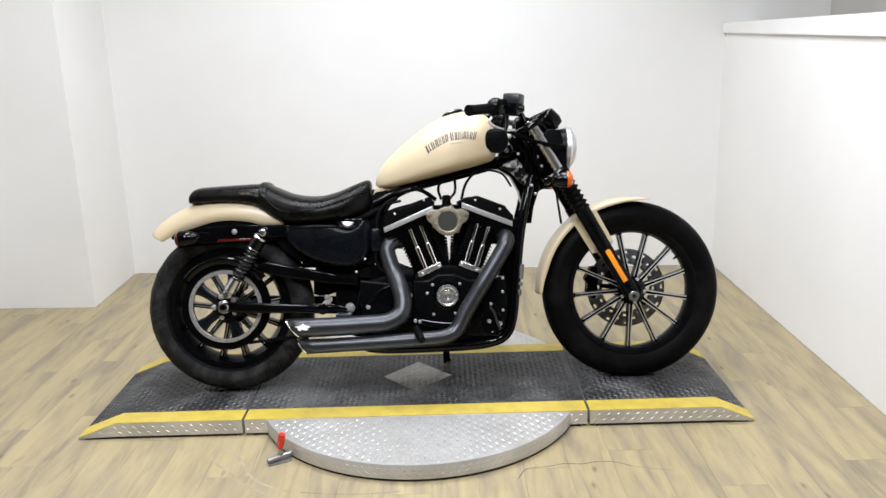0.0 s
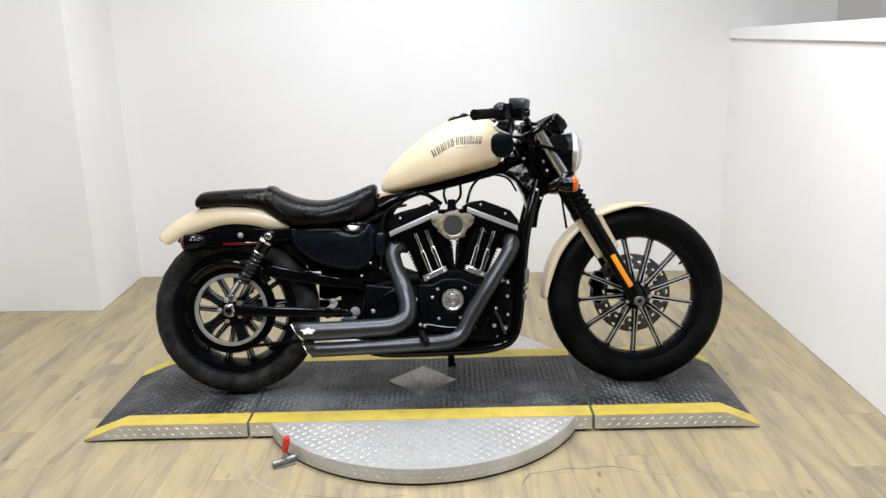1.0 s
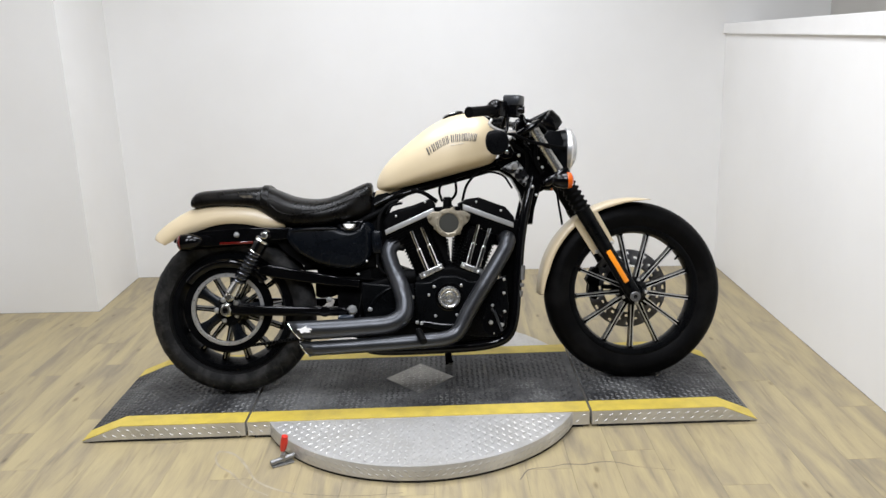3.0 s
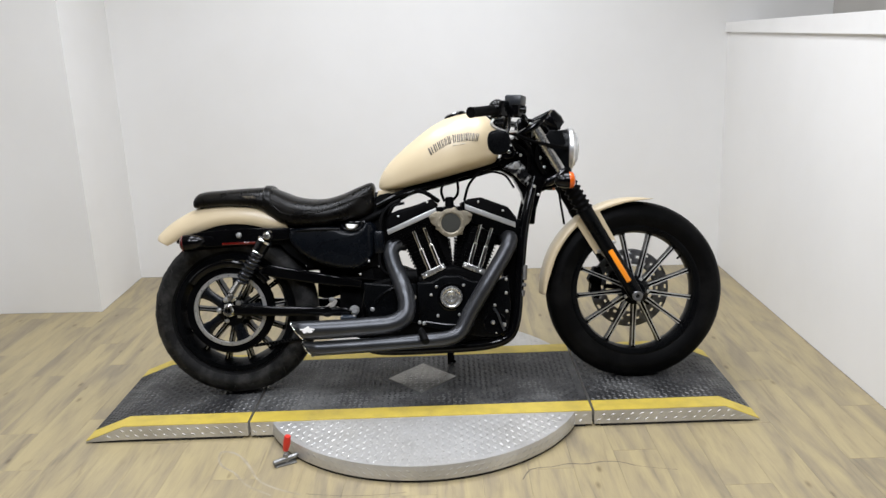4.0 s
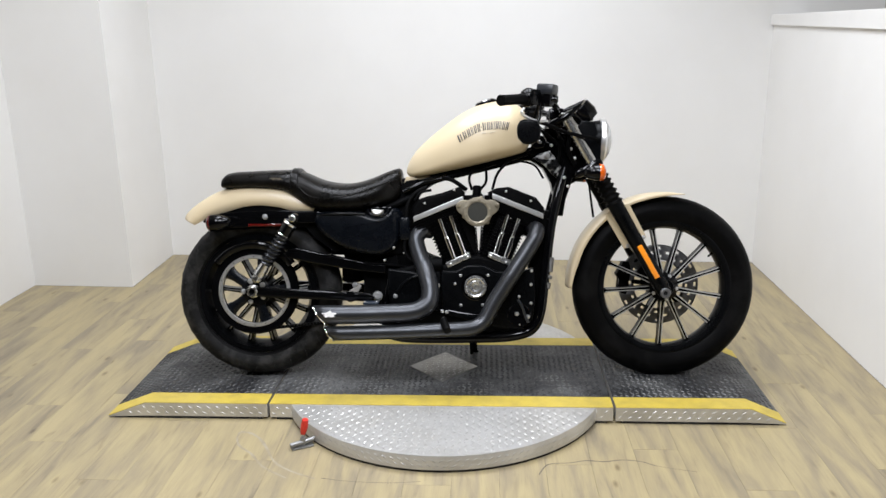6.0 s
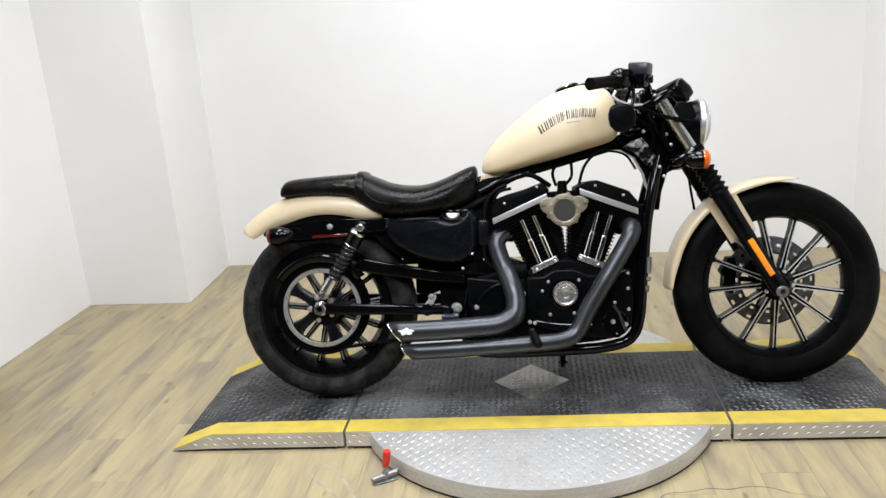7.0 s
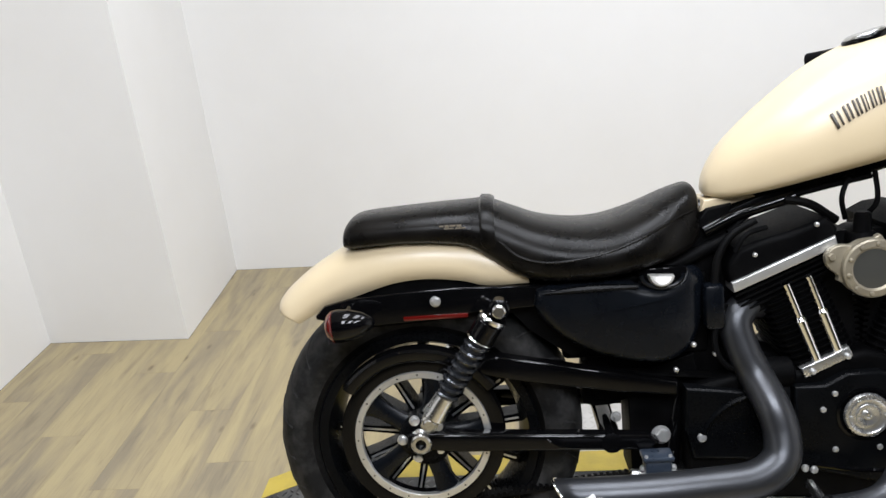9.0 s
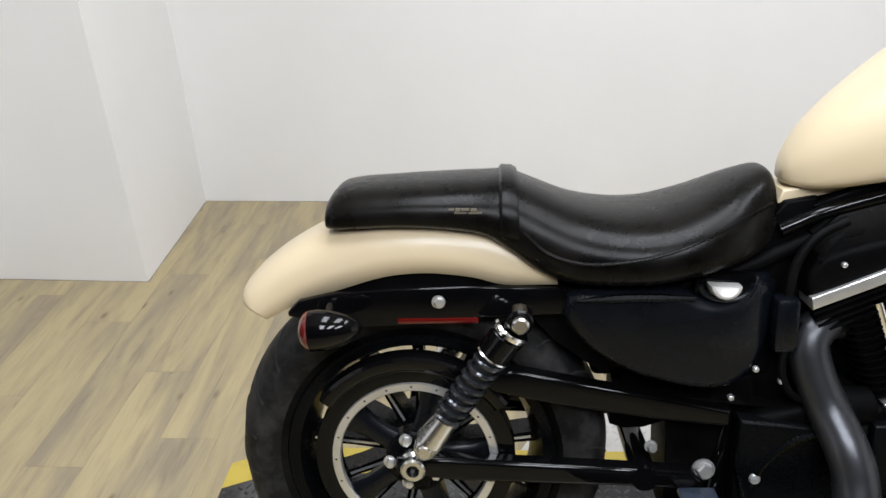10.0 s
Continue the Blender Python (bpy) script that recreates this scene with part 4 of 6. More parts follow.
def rear_struts():
    top = [(-0.185, 0.593), (-0.168, 0.610), (-0.115, 0.621), (-0.02, 0.627), (0.085, 0.630), (0.285, 0.622)]
    low = [(0.285, 0.585), (0.12, 0.580), (0.03, 0.570), (-0.07, 0.566), (-0.15, 0.576), (-0.185, 0.586)]
    for sv in (-1, 1):
        strut = part("fender_strut", shape((add_plate, top + low, 0.106 * sv, 0.092 * sv, 0.003)), GLOSS_BLACK, bike, "gloss black fender strut")
        if sv < 0:
            bolts(strut, "strut_bolt", [(0.046, 0.606)], 0.0105, -0.104, ZINC, 0.01, 14)
            part("side_reflector", shape((add_box, (-0.018, -0.1075, 0.571), (0.106, -0.100, 0.581), 0.003)), RED_LENS, strut, "red side reflector")
    part("inner_fender", shape((add_plate, [(-0.165, 0.585), (-0.10, 0.63), (0.0, 0.655), (0.1, 0.65), (0.2, 0.635), (0.2, 0.57), (-0.15, 0.555)], -0.086, 0.086)), ENGINE_BLACK, bike)
    for sv in (-1, 1):
        c = Vector((-0.112, 0.166 * sv, 0.588))
        bm = bmesh.new()
        add_lathe(bm, c + Vector((-0.03, 0, -0.002)), (1, 0, 0.06), [(0, 0.004), (0.026, 0.004), (0.030, 0.006), (0.031, 0.016), (0.029, 0.035), (0.022, 0.058), (0.012, 0.075), (0, 0.082)], 28)
        light = part("rear_turn_signal", bm, GLOSS_BLACK, bike, "gloss black bullet turn signal with a red lens")
        bm = bmesh.new()
        add_lathe(bm, c + Vector((-0.03, 0, -0.002)), (1, 0, 0.06), [(0, -0.012), (0.012, -0.011), (0.022, -0.007), (0.0285, 0.0), (0.0305, 0.005), (0.026, 0.006), (0, 0.006)], 28)
        part("lens", bm, RED_LENS, light, "red lens")
        part("stalk", shape((add_tube, [(-0.112, 0.150 * sv, 0.604), (-0.115, 0.125 * sv, 0.606), (-0.12, 0.09 * sv, 0.604)], 0.008, 10)), GLOSS_BLACK, light)


rear_struts()


def shock(sv):
    a, b = Vector((0.166, 0.170 * sv, 0.602)), Vector((0.014, 0.140 * sv, 0.374))
    way = b - a
    at = lambda t: a + way * t
    body = part("rear_shock", shape((add_cyl, at(0.08), at(0.9), 0.011)), CHROME, bike, "black and chrome rear shock absorber")
    part("upper_cover", shape((add_cyl, at(0.10), at(0.26), 0.026, 0.026, 20, 0.004)), GLOSS_BLACK, body, "gloss black shock cover")
    part("top_collar", shape((add_cyl, at(0.065), at(0.105), 0.0275, None, 22, 0.003)), CHROME, body, "chrome collar")
    part("spring_seat", shape((add_cyl, at(0.245), at(0.27), 0.0275, 0.025, 22, 0.002)), CHROME, body, "chrome spring seat")
    part("inner_sleeve", shape((add_cyl, at(0.26), at(0.75), 0.0165)), MASTER_GREY, body)
    side = way.normalized().orthogonal().normalized()
    up = way.normalized().cross(side)
    pts = []
    for k in range(8 * 14 + 1):
        t, ang = k / (8 * 14), 2 * math.pi * k / 14
        pts.append(at(0.25 + 0.47 * t) + 0.0205 * (math.cos(ang) * side + math.sin(ang) * up))
    bm = bmesh.new()
    add_tube(bm, pts, 0.0046, 7, 0)
    part("coil_spring", bm, COIL, body, "dark grey coil spring")
    part("lower_body", shape((add_cyl, at(0.72), at(0.92), 0.019, 0.0235, 20, 0.003)), STEEL, body, "bright steel lower shock body")
    for t, r in ((0.0, 0.019), (0.965, 0.017)):
        c = at(t)
        out = 0.030 if t < 0.5 else 0.022
        part("mount_eye", shape((add_cyl, c + Vector((0, -0.016, 0)), c + Vector((0, 0.016, 0)), r, None, 18, 0.003)), GLOSS_BLACK if t < 0.5 else STEEL, body)
        part("mount_bolt", shape((add_cyl, c + Vector((0, 0.016 * sv, 0)), c + Vector((0, out * sv, 0)), 0.0125, None, 14, 0.003)), STEEL, body, "steel mounting bolt")


shock(-1)
shock(1)


def swingarm():
    arm = part("swingarm", shape((add_plate, [(-0.035, 0.318), (-0.03, 0.348), (0.05, 0.345), (0.30, 0.330), (0.43, 0.322), (0.45, 0.305), (0.43, 0.290), (0.30, 0.296), (0.06, 0.305)], -0.118, -0.092, 0.008)), GLOSS_BLACK, bike, "gloss black swingarm")
    part("far_arm", shape((add_plate, [(-0.035, 0.318), (-0.03, 0.348), (0.05, 0.345), (0.50, 0.325), (0.50, 0.288), (0.06, 0.305)], 0.120, 0.150, 0.006)), GLOSS_BLACK, arm)
    bm = bmesh.new()
    add_lathe(bm, (-0.004, -0.100, 0.330), (0, -1, 0), [(0.025, 0), (0.025, 0.010), (0.020, 0.014), (0.020, 0.026), (0.017, 0.029), (0.0105, 0.029), (0.010, 0.012), (0, 0.012)], 24)
    part("axle_nut", bm, STEEL, arm, "steel rear axle nut")
    part("axle_bore", shape((add_cyl, (-0.004, -0.1125, 0.330), (-0.004, -0.1155, 0.330), 0.0098)), GAP_BLACK, arm, "dark axle bore")
    part("cross_tube", shape((add_cyl, (0.36, -0.12, 0.31), (0.36, 0.12, 0.31), 0.02)), GLOSS_BLACK, arm)
    part("rear_axle", shape((add_cyl, (-0.004, -0.11, 0.330), (-0.004, 0.14, 0.330), 0.011)), STEEL, arm)
    guard = part("belt_guard", shape((add_plate, [(0.118, 0.455), (0.115, 0.470), (0.13, 0.486), (0.16, 0.490), (0.33, 0.454), (0.49, 0.420), (0.49, 0.392), (0.38, 0.404), (0.20, 0.436)], -0.104, -0.078, 0.006)), GLOSS_BLACK, bike, "gloss black upper belt guard")
    bm = bmesh.new()
    rings = []
    for d in np.linspace(35, 142, 22):
        a = math.radians(d)
        rings.append([Vector((PC[0] + r * math.cos(a), v, PC[2] + r * math.sin(a))) for r, v in ((0.158, -0.096), (0.161, -0.101), (0.170, -0.106), (0.180, -0.106), (0.185, -0.102), (0.186, -0.072), (0.181, -0.072), (0.177, -0.098), (0.163, -0.092))])
    add_loft(bm, rings)
    part("guard_arc", bm, GLOSS_BLACK, guard)
    bolts(bike, "pivot_bolt", [(0.457, 0.308)], 0.0185, -0.085, ZINC, 0.012, 18)
    tank = part("brake_fluid_reservoir", shape((add_box, (0.414, -0.158, 0.252), (0.464, -0.118, 0.286), 0.007)), RESERVOIR, bike, "blue-grey rear brake reservoir")
    part("reservoir_lid", shape((add_box, (0.410, -0.161, 0.285), (0.468, -0.115, 0.295), 0.004)), RESERVOIR, tank)
    for u in (0.417, 0.461):
        part("lid_screw", shape((add_cyl, (u, -0.155, 0.294), (u, -0.155, 0.298), 0.004, 0.003, 10)), ZINC, tank)
    part("brake_cylinder", shape((add_cyl, (0.388, -0.135, 0.250), (0.500, -0.135, 0.243), 0.0135, None, 16, 0.003)), STEEL, tank, "dull steel rear brake cylinder")
    bolts(bike, "frame_bolt", [(0.373, 0.350)], 0.010, -0.085, ZINC, 0.012, 14)


swingarm()


def frame_tubes():
    bm = bmesh.new()
    add_tube(bm, [(0.52, 0, 0.715), (0.65, 0, 0.745), (0.85, 0, 0.790), (1.03, 0, 0.835), (1.13, 0, 0.872)], 0.023)
    body = part("frame", bm, GLOSS_BLACK, bike, "gloss black tubular steel frame")
    for sv in (-1, 1):
        add = [(1.155, 0.030 * sv, 0.775), (1.130, 0.055 * sv, 0.690), (1.100, 0.072 * sv, 0.560), (1.078, 0.085 * sv, 0.385), (1.062, 0.095 * sv, 0.255), (1.035, 0.10 * sv, 0.190), (0.975, 0.10 * sv, 0.162), (0.85, 0.10 * sv, 0.152), (0.55, 0.10 * sv, 0.155), (0.47, 0.10 * sv, 0.20)]
        part("downtube", shape((add_tube, add, 0.0185, 16)), GLOSS_BLACK, body)
        part("rear_tube", shape((add_tube, [(0.47, 0.07 * sv, 0.20), (0.50, 0.05 * sv, 0.36), (0.545, 0.03 * sv, 0.50), (0.575, 0.03 * sv, 0.62), (0.612, 0.03 * sv, 0.70), (0.68, 0.03 * sv, 0.742), (0.78, 0.02 * sv, 0.765)], 0.0145, 12)), GLOSS_BLACK, body)
        part("seat_rail", shape((add_tube, [(0.60, 0.055 * sv, 0.68), (0.48, 0.07 * sv, 0.632), (0.36, 0.075 * sv, 0.610), (0.27, 0.075 * sv, 0.605)], 0.0125, 12)), ENGINE_BLACK, body)
    for a, b in (((1.0765, -0.0835, 0.335), (1.0805, -0.0825, 0.358)), ((1.083, -0.081, 0.372), (1.0865, -0.0795, 0.385)), ((1.087, -0.0785, 0.395), (1.0925, -0.076, 0.450))):
        part("tube_collar", shape((add_cyl, a, b, 0.0205, None, 18, 0.002)), DISC_STEEL, body, "dull grey cable collar")
    bm = bmesh.new()
    add_cyl(bm, (1.098, 0, 0.935), (1.175, 0, 0.795), 0.034, None, 20, 0.004)
    part("steering_head", bm, GLOSS_BLACK, body, "gloss black steering head")
    gus = part("neck_gusset", shape((add_plate, [(1.01, 0.835), (1.06, 0.868), (1.12, 0.875), (1.155, 0.80), (1.135, 0.72), (1.105, 0.76), (1.06, 0.81)], -0.045, 0.045, 0.004)), GLOSS_BLACK, body)
    bolts(gus, "gusset_bolt", [(1.085, 0.823)], 0.0145, -0.0545, ZINC, 0.010, 16)
    bolts(gus, "gusset_bolt", [(1.108, 0.806), (1.118, 0.778), (1.120, 0.756)], 0.0055, -0.0545, GLOSS_BLACK, 0.005, 10)
    switch = part("ignition_switch", shape((add_plate, [(1.030, 0.856), (1.036, 0.886), (1.052, 0.900), (1.074, 0.897), (1.086, 0.874), (1.078, 0.852), (1.050, 0.846)], -0.060, -0.012, 0.007)), GLOSS_BLACK, body, "black ignition switch housing")
    part("key_barrel", shape((add_cyl, (1.060, -0.058, 0.874), (1.060, -0.068, 0.874), 0.008, None, 18, 0.002)), STEEL, switch, "steel key barrel")
    web = [(0.96, 0.812), (1.03, 0.806), (1.075, 0.778), (1.105, 0.722), (1.118, 0.660), (1.118, 0.60), (1.150, 0.60), (1.160, 0.66), (1.185, 0.735), (1.205, 0.780), (1.13, 0.875), (1.03, 0.85)]
    part("neck_web", shape((add_plate, web, -0.034, 0.034, 0.006)), GLOSS_BLACK, body, "gloss black frame neck casting")
    part("inner_panel", shape((add_plate, [(0.16, 0.60), (0.17, 0.635), (0.34, 0.64), (0.34, 0.50), (0.30, 0.47), (0.22, 0.53)], -0.075, 0.06)), ENGINE_BLACK, body, "black inner panel")
    part("mount_plate", shape((add_plate, [(0.402, 0.20), (0.402, 0.42), (0.53, 0.46), (0.56, 0.30), (0.52, 0.20)], -0.06, 0.06, 0.004)), ENGINE_BLACK, body, "black swingarm mount")
    part("ignition_plate", shape((add_plate, [(1.034, 0.813), (1.066, 0.834), (1.098, 0.842), (1.120, 0.815), (1.141, 0.781), (1.124, 0.740), (1.104, 0.758), (1.082, 0.784), (1.062, 0.800)], -0.054, -0.046, 0.003)), CAST_NECK, body, "mottled bright cast neck bracket")
    part("regulator", shape((add_plate, [(1.060, 0.25), (1.078, 0.55), (1.098, 0.55), (1.080, 0.25)], -0.078, 0.078, 0.004)), SATIN_BLACK, body, "black finned regulator")
    part("rear_junction", shape((add_plate, [(0.52, 0.40), (0.52, 0.66), (0.545, 0.712), (0.565, 0.735), (0.61, 0.742), (0.602, 0.715), (0.594, 0.66), (0.66, 0.60), (0.66, 0.534), (0.621, 0.522), (0.630, 0.465), (0.70, 0.437), (0.70, 0.40)], -0.05, 0.04, 0.004)), ENGINE_BLACK, body, "black frame junction")
    part("front_junction", shape((add_plate, [(1.02, 0.20), (1.055, 0.22), (1.078, 0.38), (1.100, 0.56), (1.112, 0.62), (1.085, 0.62), (1.05, 0.57), (1.025, 0.50)], -0.05, 0.05, 0.004)), ENGINE_BLACK, body, "black front engine mount")
    part("stem_cover", shape((add_plate, [(1.13, 0.90), (1.20, 0.92), (1.252, 0.80), (1.246, 0.738), (1.20, 0.728), (1.14, 0.70)], -0.02, 0.02, 0.006)), GLOSS_BLACK, body, "black steering stem cover")
    part("inner_guard", shape((add_plate, [(0.322, 0.495), (0.326, 0.465), (0.336, 0.42), (0.338, 0.372), (0.372, 0.366), (0.40, 0.40), (0.54, 0.44), (0.54, 0.50), (0.36, 0.51)], -0.045, 0.04, 0.003)), ENGINE_BLACK, body, "black inner mud guard")
    part("belt_mount", shape((add_plate, [(0.316, 0.358), (0.318, 0.44), (0.41, 0.44), (0.41, 0.365), (0.372, 0.352), (0.34, 0.350)], -0.03, 0.03, 0.003)), ENGINE_BLACK, body, "black lower bracket")
    part("cross_strut", shape((add_tube, [(0.555, -0.06, 0.695), (0.62, -0.06, 0.722), (0.72, -0.058, 0.748)], 0.011, 12)), GLOSS_BLACK, body, "gloss black frame strut")
    part("wire_loom", shape((add_tube, [(0.566, -0.085, 0.60), (0.574, -0.085, 0.65), (0.600, -0.08, 0.688), (0.645, -0.075, 0.712)], 0.0075, 10)), RUBBER, body, "black wiring loom")
    part("kickstand", shape((add_tube, [(0.80, 0.13, 0.16), (0.815, 0.17, 0.10), (0.82, 0.21, 0.047)], 0.012, 10), (add_box, (0.802, 0.193, 0.040), (0.836, 0.226, 0.048), 0.003)), GLOSS_BLACK, bike, "black kickstand")
    part("lower_bracket", shape((add_plate, [(0.797, 0.16), (0.819, 0.16), (0.811, 0.075), (0.800, 0.075)], -0.02, 0.02)), GLOSS_BLACK, bike)


frame_tubes()


def oil_tank():
    line = [(0.236, 0.618), (0.30, 0.624), (0.395, 0.623), (0.428, 0.610), (0.466, 0.604), (0.496, 0.614), (0.512, 0.634), (0.540, 0.630), (0.556, 0.60), (0.550, 0.54), (0.530, 0.495), (0.505, 0.474), (0.463, 0.464), (0.40, 0.472), (0.325, 0.497), (0.262, 0.540), (0.228, 0.588)]
    cover = part("side_cover", shape((add_plate, line, -0.128, 0.05, 0.018, 3)), NAVY_BLACK, bike, "satin blue-black side cover", 30)
    for vert in cover.data.vertices:
        if vert.co.y < 0:
            vert.co.y += 4.5 * max(0.0, vert.co.x - 0.44) ** 2 + 2.2 * max(0.0, 0.30 - vert.co.x) ** 2
    bm = bmesh.new()
    add_tube(bm, [(0.25, -0.126, 0.612), (0.33, -0.1275, 0.6165), (0.42, -0.1275, 0.6145)], [0.002, 0.007, 0.007, 0.004], 8)
    part("cover_ridge", bm, SATIN_BLACK, cover)
    bm = bmesh.new()
    add_lathe(bm, (0.464, -0.104, 0.628), (0, -0.965, 0.26), [(0.023, 0), (0.023, 0.020), (0.0215, 0.0235), (0.018, 0.0245), (0.016, 0.0232), (0, 0.0232)], 32)
    # Upper half cut away: the cap's half-bright reflection is put into its shape.
    bmesh.ops.bisect_plane(bm, geom=[*bm.verts, *bm.edges, *bm.faces], plane_co=(0.464, 0, 0.630), plane_no=(0.06, 0, 1), clear_outer=True)
    bmesh.ops.holes_fill(bm, edges=[e for e in bm.edges if e.is_boundary])
    part("oil_filler_cap", bm, DULL_STEEL, cover, "dull steel oil filler cap, cut to its bright reflecting lower half")
    bm = bmesh.new()
    rim = [(0.466 - 0.038 * math.cos(a), -0.1175, 0.631 - 0.024 * math.sin(a)) for a in np.linspace(0.0, math.pi, 12)]
    add_tube(bm, rim, 0.004, 8, 2)
    part("recess_lip", bm, NAVY_BLACK, cover)
    part("recess_back", shape((add_box, (0.425, -0.10, 0.600), (0.515, -0.06, 0.640), 0.004)), GLOSS_BLACK, cover, "black cap recess")
    part("battery_box", shape((add_box, (0.28, -0.06, 0.46), (0.56, 0.13, 0.62), 0.01)), ENGINE_BLACK, bike, "black battery box")


oil_tank()


def cylinder(side, base, tilt, name):
    """A finned cylinder with its head and rocker box; tilt in degrees from upright, towards the rear when negative."""
    turn = pose(base[0], 0.0, base[1], 0, tilt, 0)
    stack = bmesh.new()
    add_box(stack, (-0.055, -0.094, 0.0), (0.055, 0.094, 0.20), 0.018)
    body = part(name, stack, ENGINE_BLACK, bike, "black finned engine cylinder")
    body.matrix_basis = turn
    fin = bmesh.new()
    add_box(fin, (-0.062, -0.104, -0.0015), (0.062, 0.104, 0.0015))
    edges = [e for e in fin.edges if abs(e.verts[0].co.z - e.verts[1].co.z) > 0.001]
    bmesh.ops.bevel(fin, geom=edges, offset=0.03, segments=3, affect="EDGES", profile=0.5)
    me = link_mesh("fin", fin, ENGINE_BLACK)
    for k in range(15):
        f = new("fin", me)
        f.parent = body
        f.location = (0, 0, 0.020 + 0.0125 * k)
    return body


def engine():
    cylinder(-1, (0.775, 0.405), -22.5, "rear_cylinder")
    cylinder(1, (0.881, 0.405), 22.5, "front_cylinder")
    boxes = {
        "rear": ([(0.592, 0.600), (0.588, 0.634), (0.606, 0.664), (0.64, 0.676), (0.70, 0.690), (0.765, 0.712), (0.785, 0.690), (0.778, 0.658), (0.70, 0.622)], [(0.596, 0.584), (0.593, 0.603), (0.776, 0.678), (0.780, 0.658)]),
        "front": ([(0.876, 0.664), (0.872, 0.690), (0.905, 0.706), (0.945, 0.710), (0.99, 0.692), (1.045, 0.670), (1.076, 0.630), (1.070, 0.600), (0.98, 0.630)], [(0.884, 0.667), (0.884, 0.688), (1.070, 0.612), (1.070, 0.592)])}
    for key, (top, strip) in boxes.items():
        box = part("rocker_box", shape((add_plate, top, -0.098, 0.098, 0.012)), ENGINE_BLACK, bike, "wrinkle black rocker box")
        part("rocker_strip", shape((add_plate, strip, -0.106, 0.10, 0.003)), SILVER, box, "machined aluminium rocker strip")
        bolts(box, "rocker_bolt", [(top[2][0] + 0.03, top[2][1] - 0.012), (top[5][0] - 0.02, top[5][1] - 0.012)], 0.0045, -0.098, ZINC)
        low = 0.052
        block = [(strip[0][0] + 0.02, strip[0][1] + 0.01), (strip[3][0] - 0.004, strip[3][1] + 0.004), (strip[3][0] - 0.006, strip[3][1] - low), (strip[0][0] + 0.03, strip[0][1] - low)]
        part("cylinder_head", shape((add_plate, block, -0.090, 0.090)), ENGINE_BLACK, box)
        for k in range(4):
            dz = -0.010 - 0.010 * k
            grow = 0.004 * k if key == "rear" else 0.0
            fin = [(strip[0][0] + 0.004 + grow, strip[0][1] + dz), (strip[0][0] + 0.004 + grow, strip[0][1] + dz + 0.004), (strip[3][0], strip[3][1] + dz + 0.004), (strip[3][0], strip[3][1] + dz)]
            part("head_fin", shape((add_plate, fin, -0.100, 0.098)), ENGINE_BLACK, box)
    # webs that close the vee but for a slot
    tooth = bmesh.new()
    add_box(tooth, (-0.006, -0.07, -0.0028), (0.006, 0.04, 0.0028))
    tooth_mesh = link_mesh("fin", tooth, ENGINE_BLACK)
    for side, web in ((-1, [(0.80, 0.43), (0.827, 0.45), (0.819, 0.56), (0.816, 0.68), (0.73, 0.68), (0.77, 0.50)]), (1, [(0.87, 0.43), (0.843, 0.45), (0.853, 0.56), (0.857, 0.68), (0.965, 0.68), (0.935, 0.50)])):
        part("vee_web", shape((add_plate, web, -0.07, 0.04)), ENGINE_BLACK, bike, "black engine web")
        for k in range(9):
            f = new("fin", tooth_mesh)
            f.parent = bike
            w = 0.462 + 0.0115 * k + (0.003 if side > 0 else 0)
            f.location = (0.835 + side * (0.0065 + 0.075 * (w - 0.455)), 0, w)
    part("vee_web", shape((add_plate, [(0.96, 0.545), (1.01, 0.525), (1.035, 0.528), (1.06, 0.60), (0.96, 0.63)], -0.05, 0.05)), ENGINE_BLACK, bike, "black engine web")
    # crankcase and covers
    part("crankcase", shape((add_plate, [(0.50, 0.40), (0.60, 0.43), (0.70, 0.425), (0.80, 0.455), (0.83, 0.462), (0.86, 0.455), (0.95, 0.43), (1.01, 0.395), (1.045, 0.32), (1.03, 0.24), (0.98, 0.185), (0.80, 0.165), (0.60, 0.175), (0.50, 0.22)], -0.105, 0.14, 0.015)), ENGINE_BLACK, bike, "black engine crankcase")
    cam_cover = part("cam_cover", shape((add_plate, [(0.696, 0.404), (0.75, 0.404), (0.79, 0.425), (0.85, 0.425), (0.90, 0.402), (0.985, 0.400), (1.035, 0.415), (1.040, 0.300), (1.030, 0.225), (0.99, 0.190), (0.93, 0.190), (0.85, 0.205), (0.75, 0.232), (0.697, 0.246)], -0.124, -0.09, 0.007)), SATIN_BLACK, bike, "satin black cam cover")
    sprocket = part("sprocket_cover", shape((add_plate, [(0.500, 0.412), (0.60, 0.400), (0.692, 0.402), (0.692, 0.250), (0.60, 0.262), (0.51, 0.268), (0.498, 0.33)], -0.118, -0.09, 0.008)), SATIN_BLACK, bike, "satin black sprocket cover")
    part("cover_ridge", shape((add_tube, [(0.52, -0.117, 0.30), (0.545, -0.118, 0.345), (0.58, -0.118, 0.375), (0.625, -0.117, 0.392)], 0.006, 8)), SATIN_BLACK, sprocket)
    bm = bmesh.new()
    add_lathe(bm, (0.821, -0.122, 0.346), (0, -1, 0), [(0.053, 0), (0.052, 0.004), (0.047, 0.005), (0.044, 0.003), (0, 0.003)], 40)
    part("timer_recess", bm, GLOSS_BLACK, cam_cover)
    bm = bmesh.new()
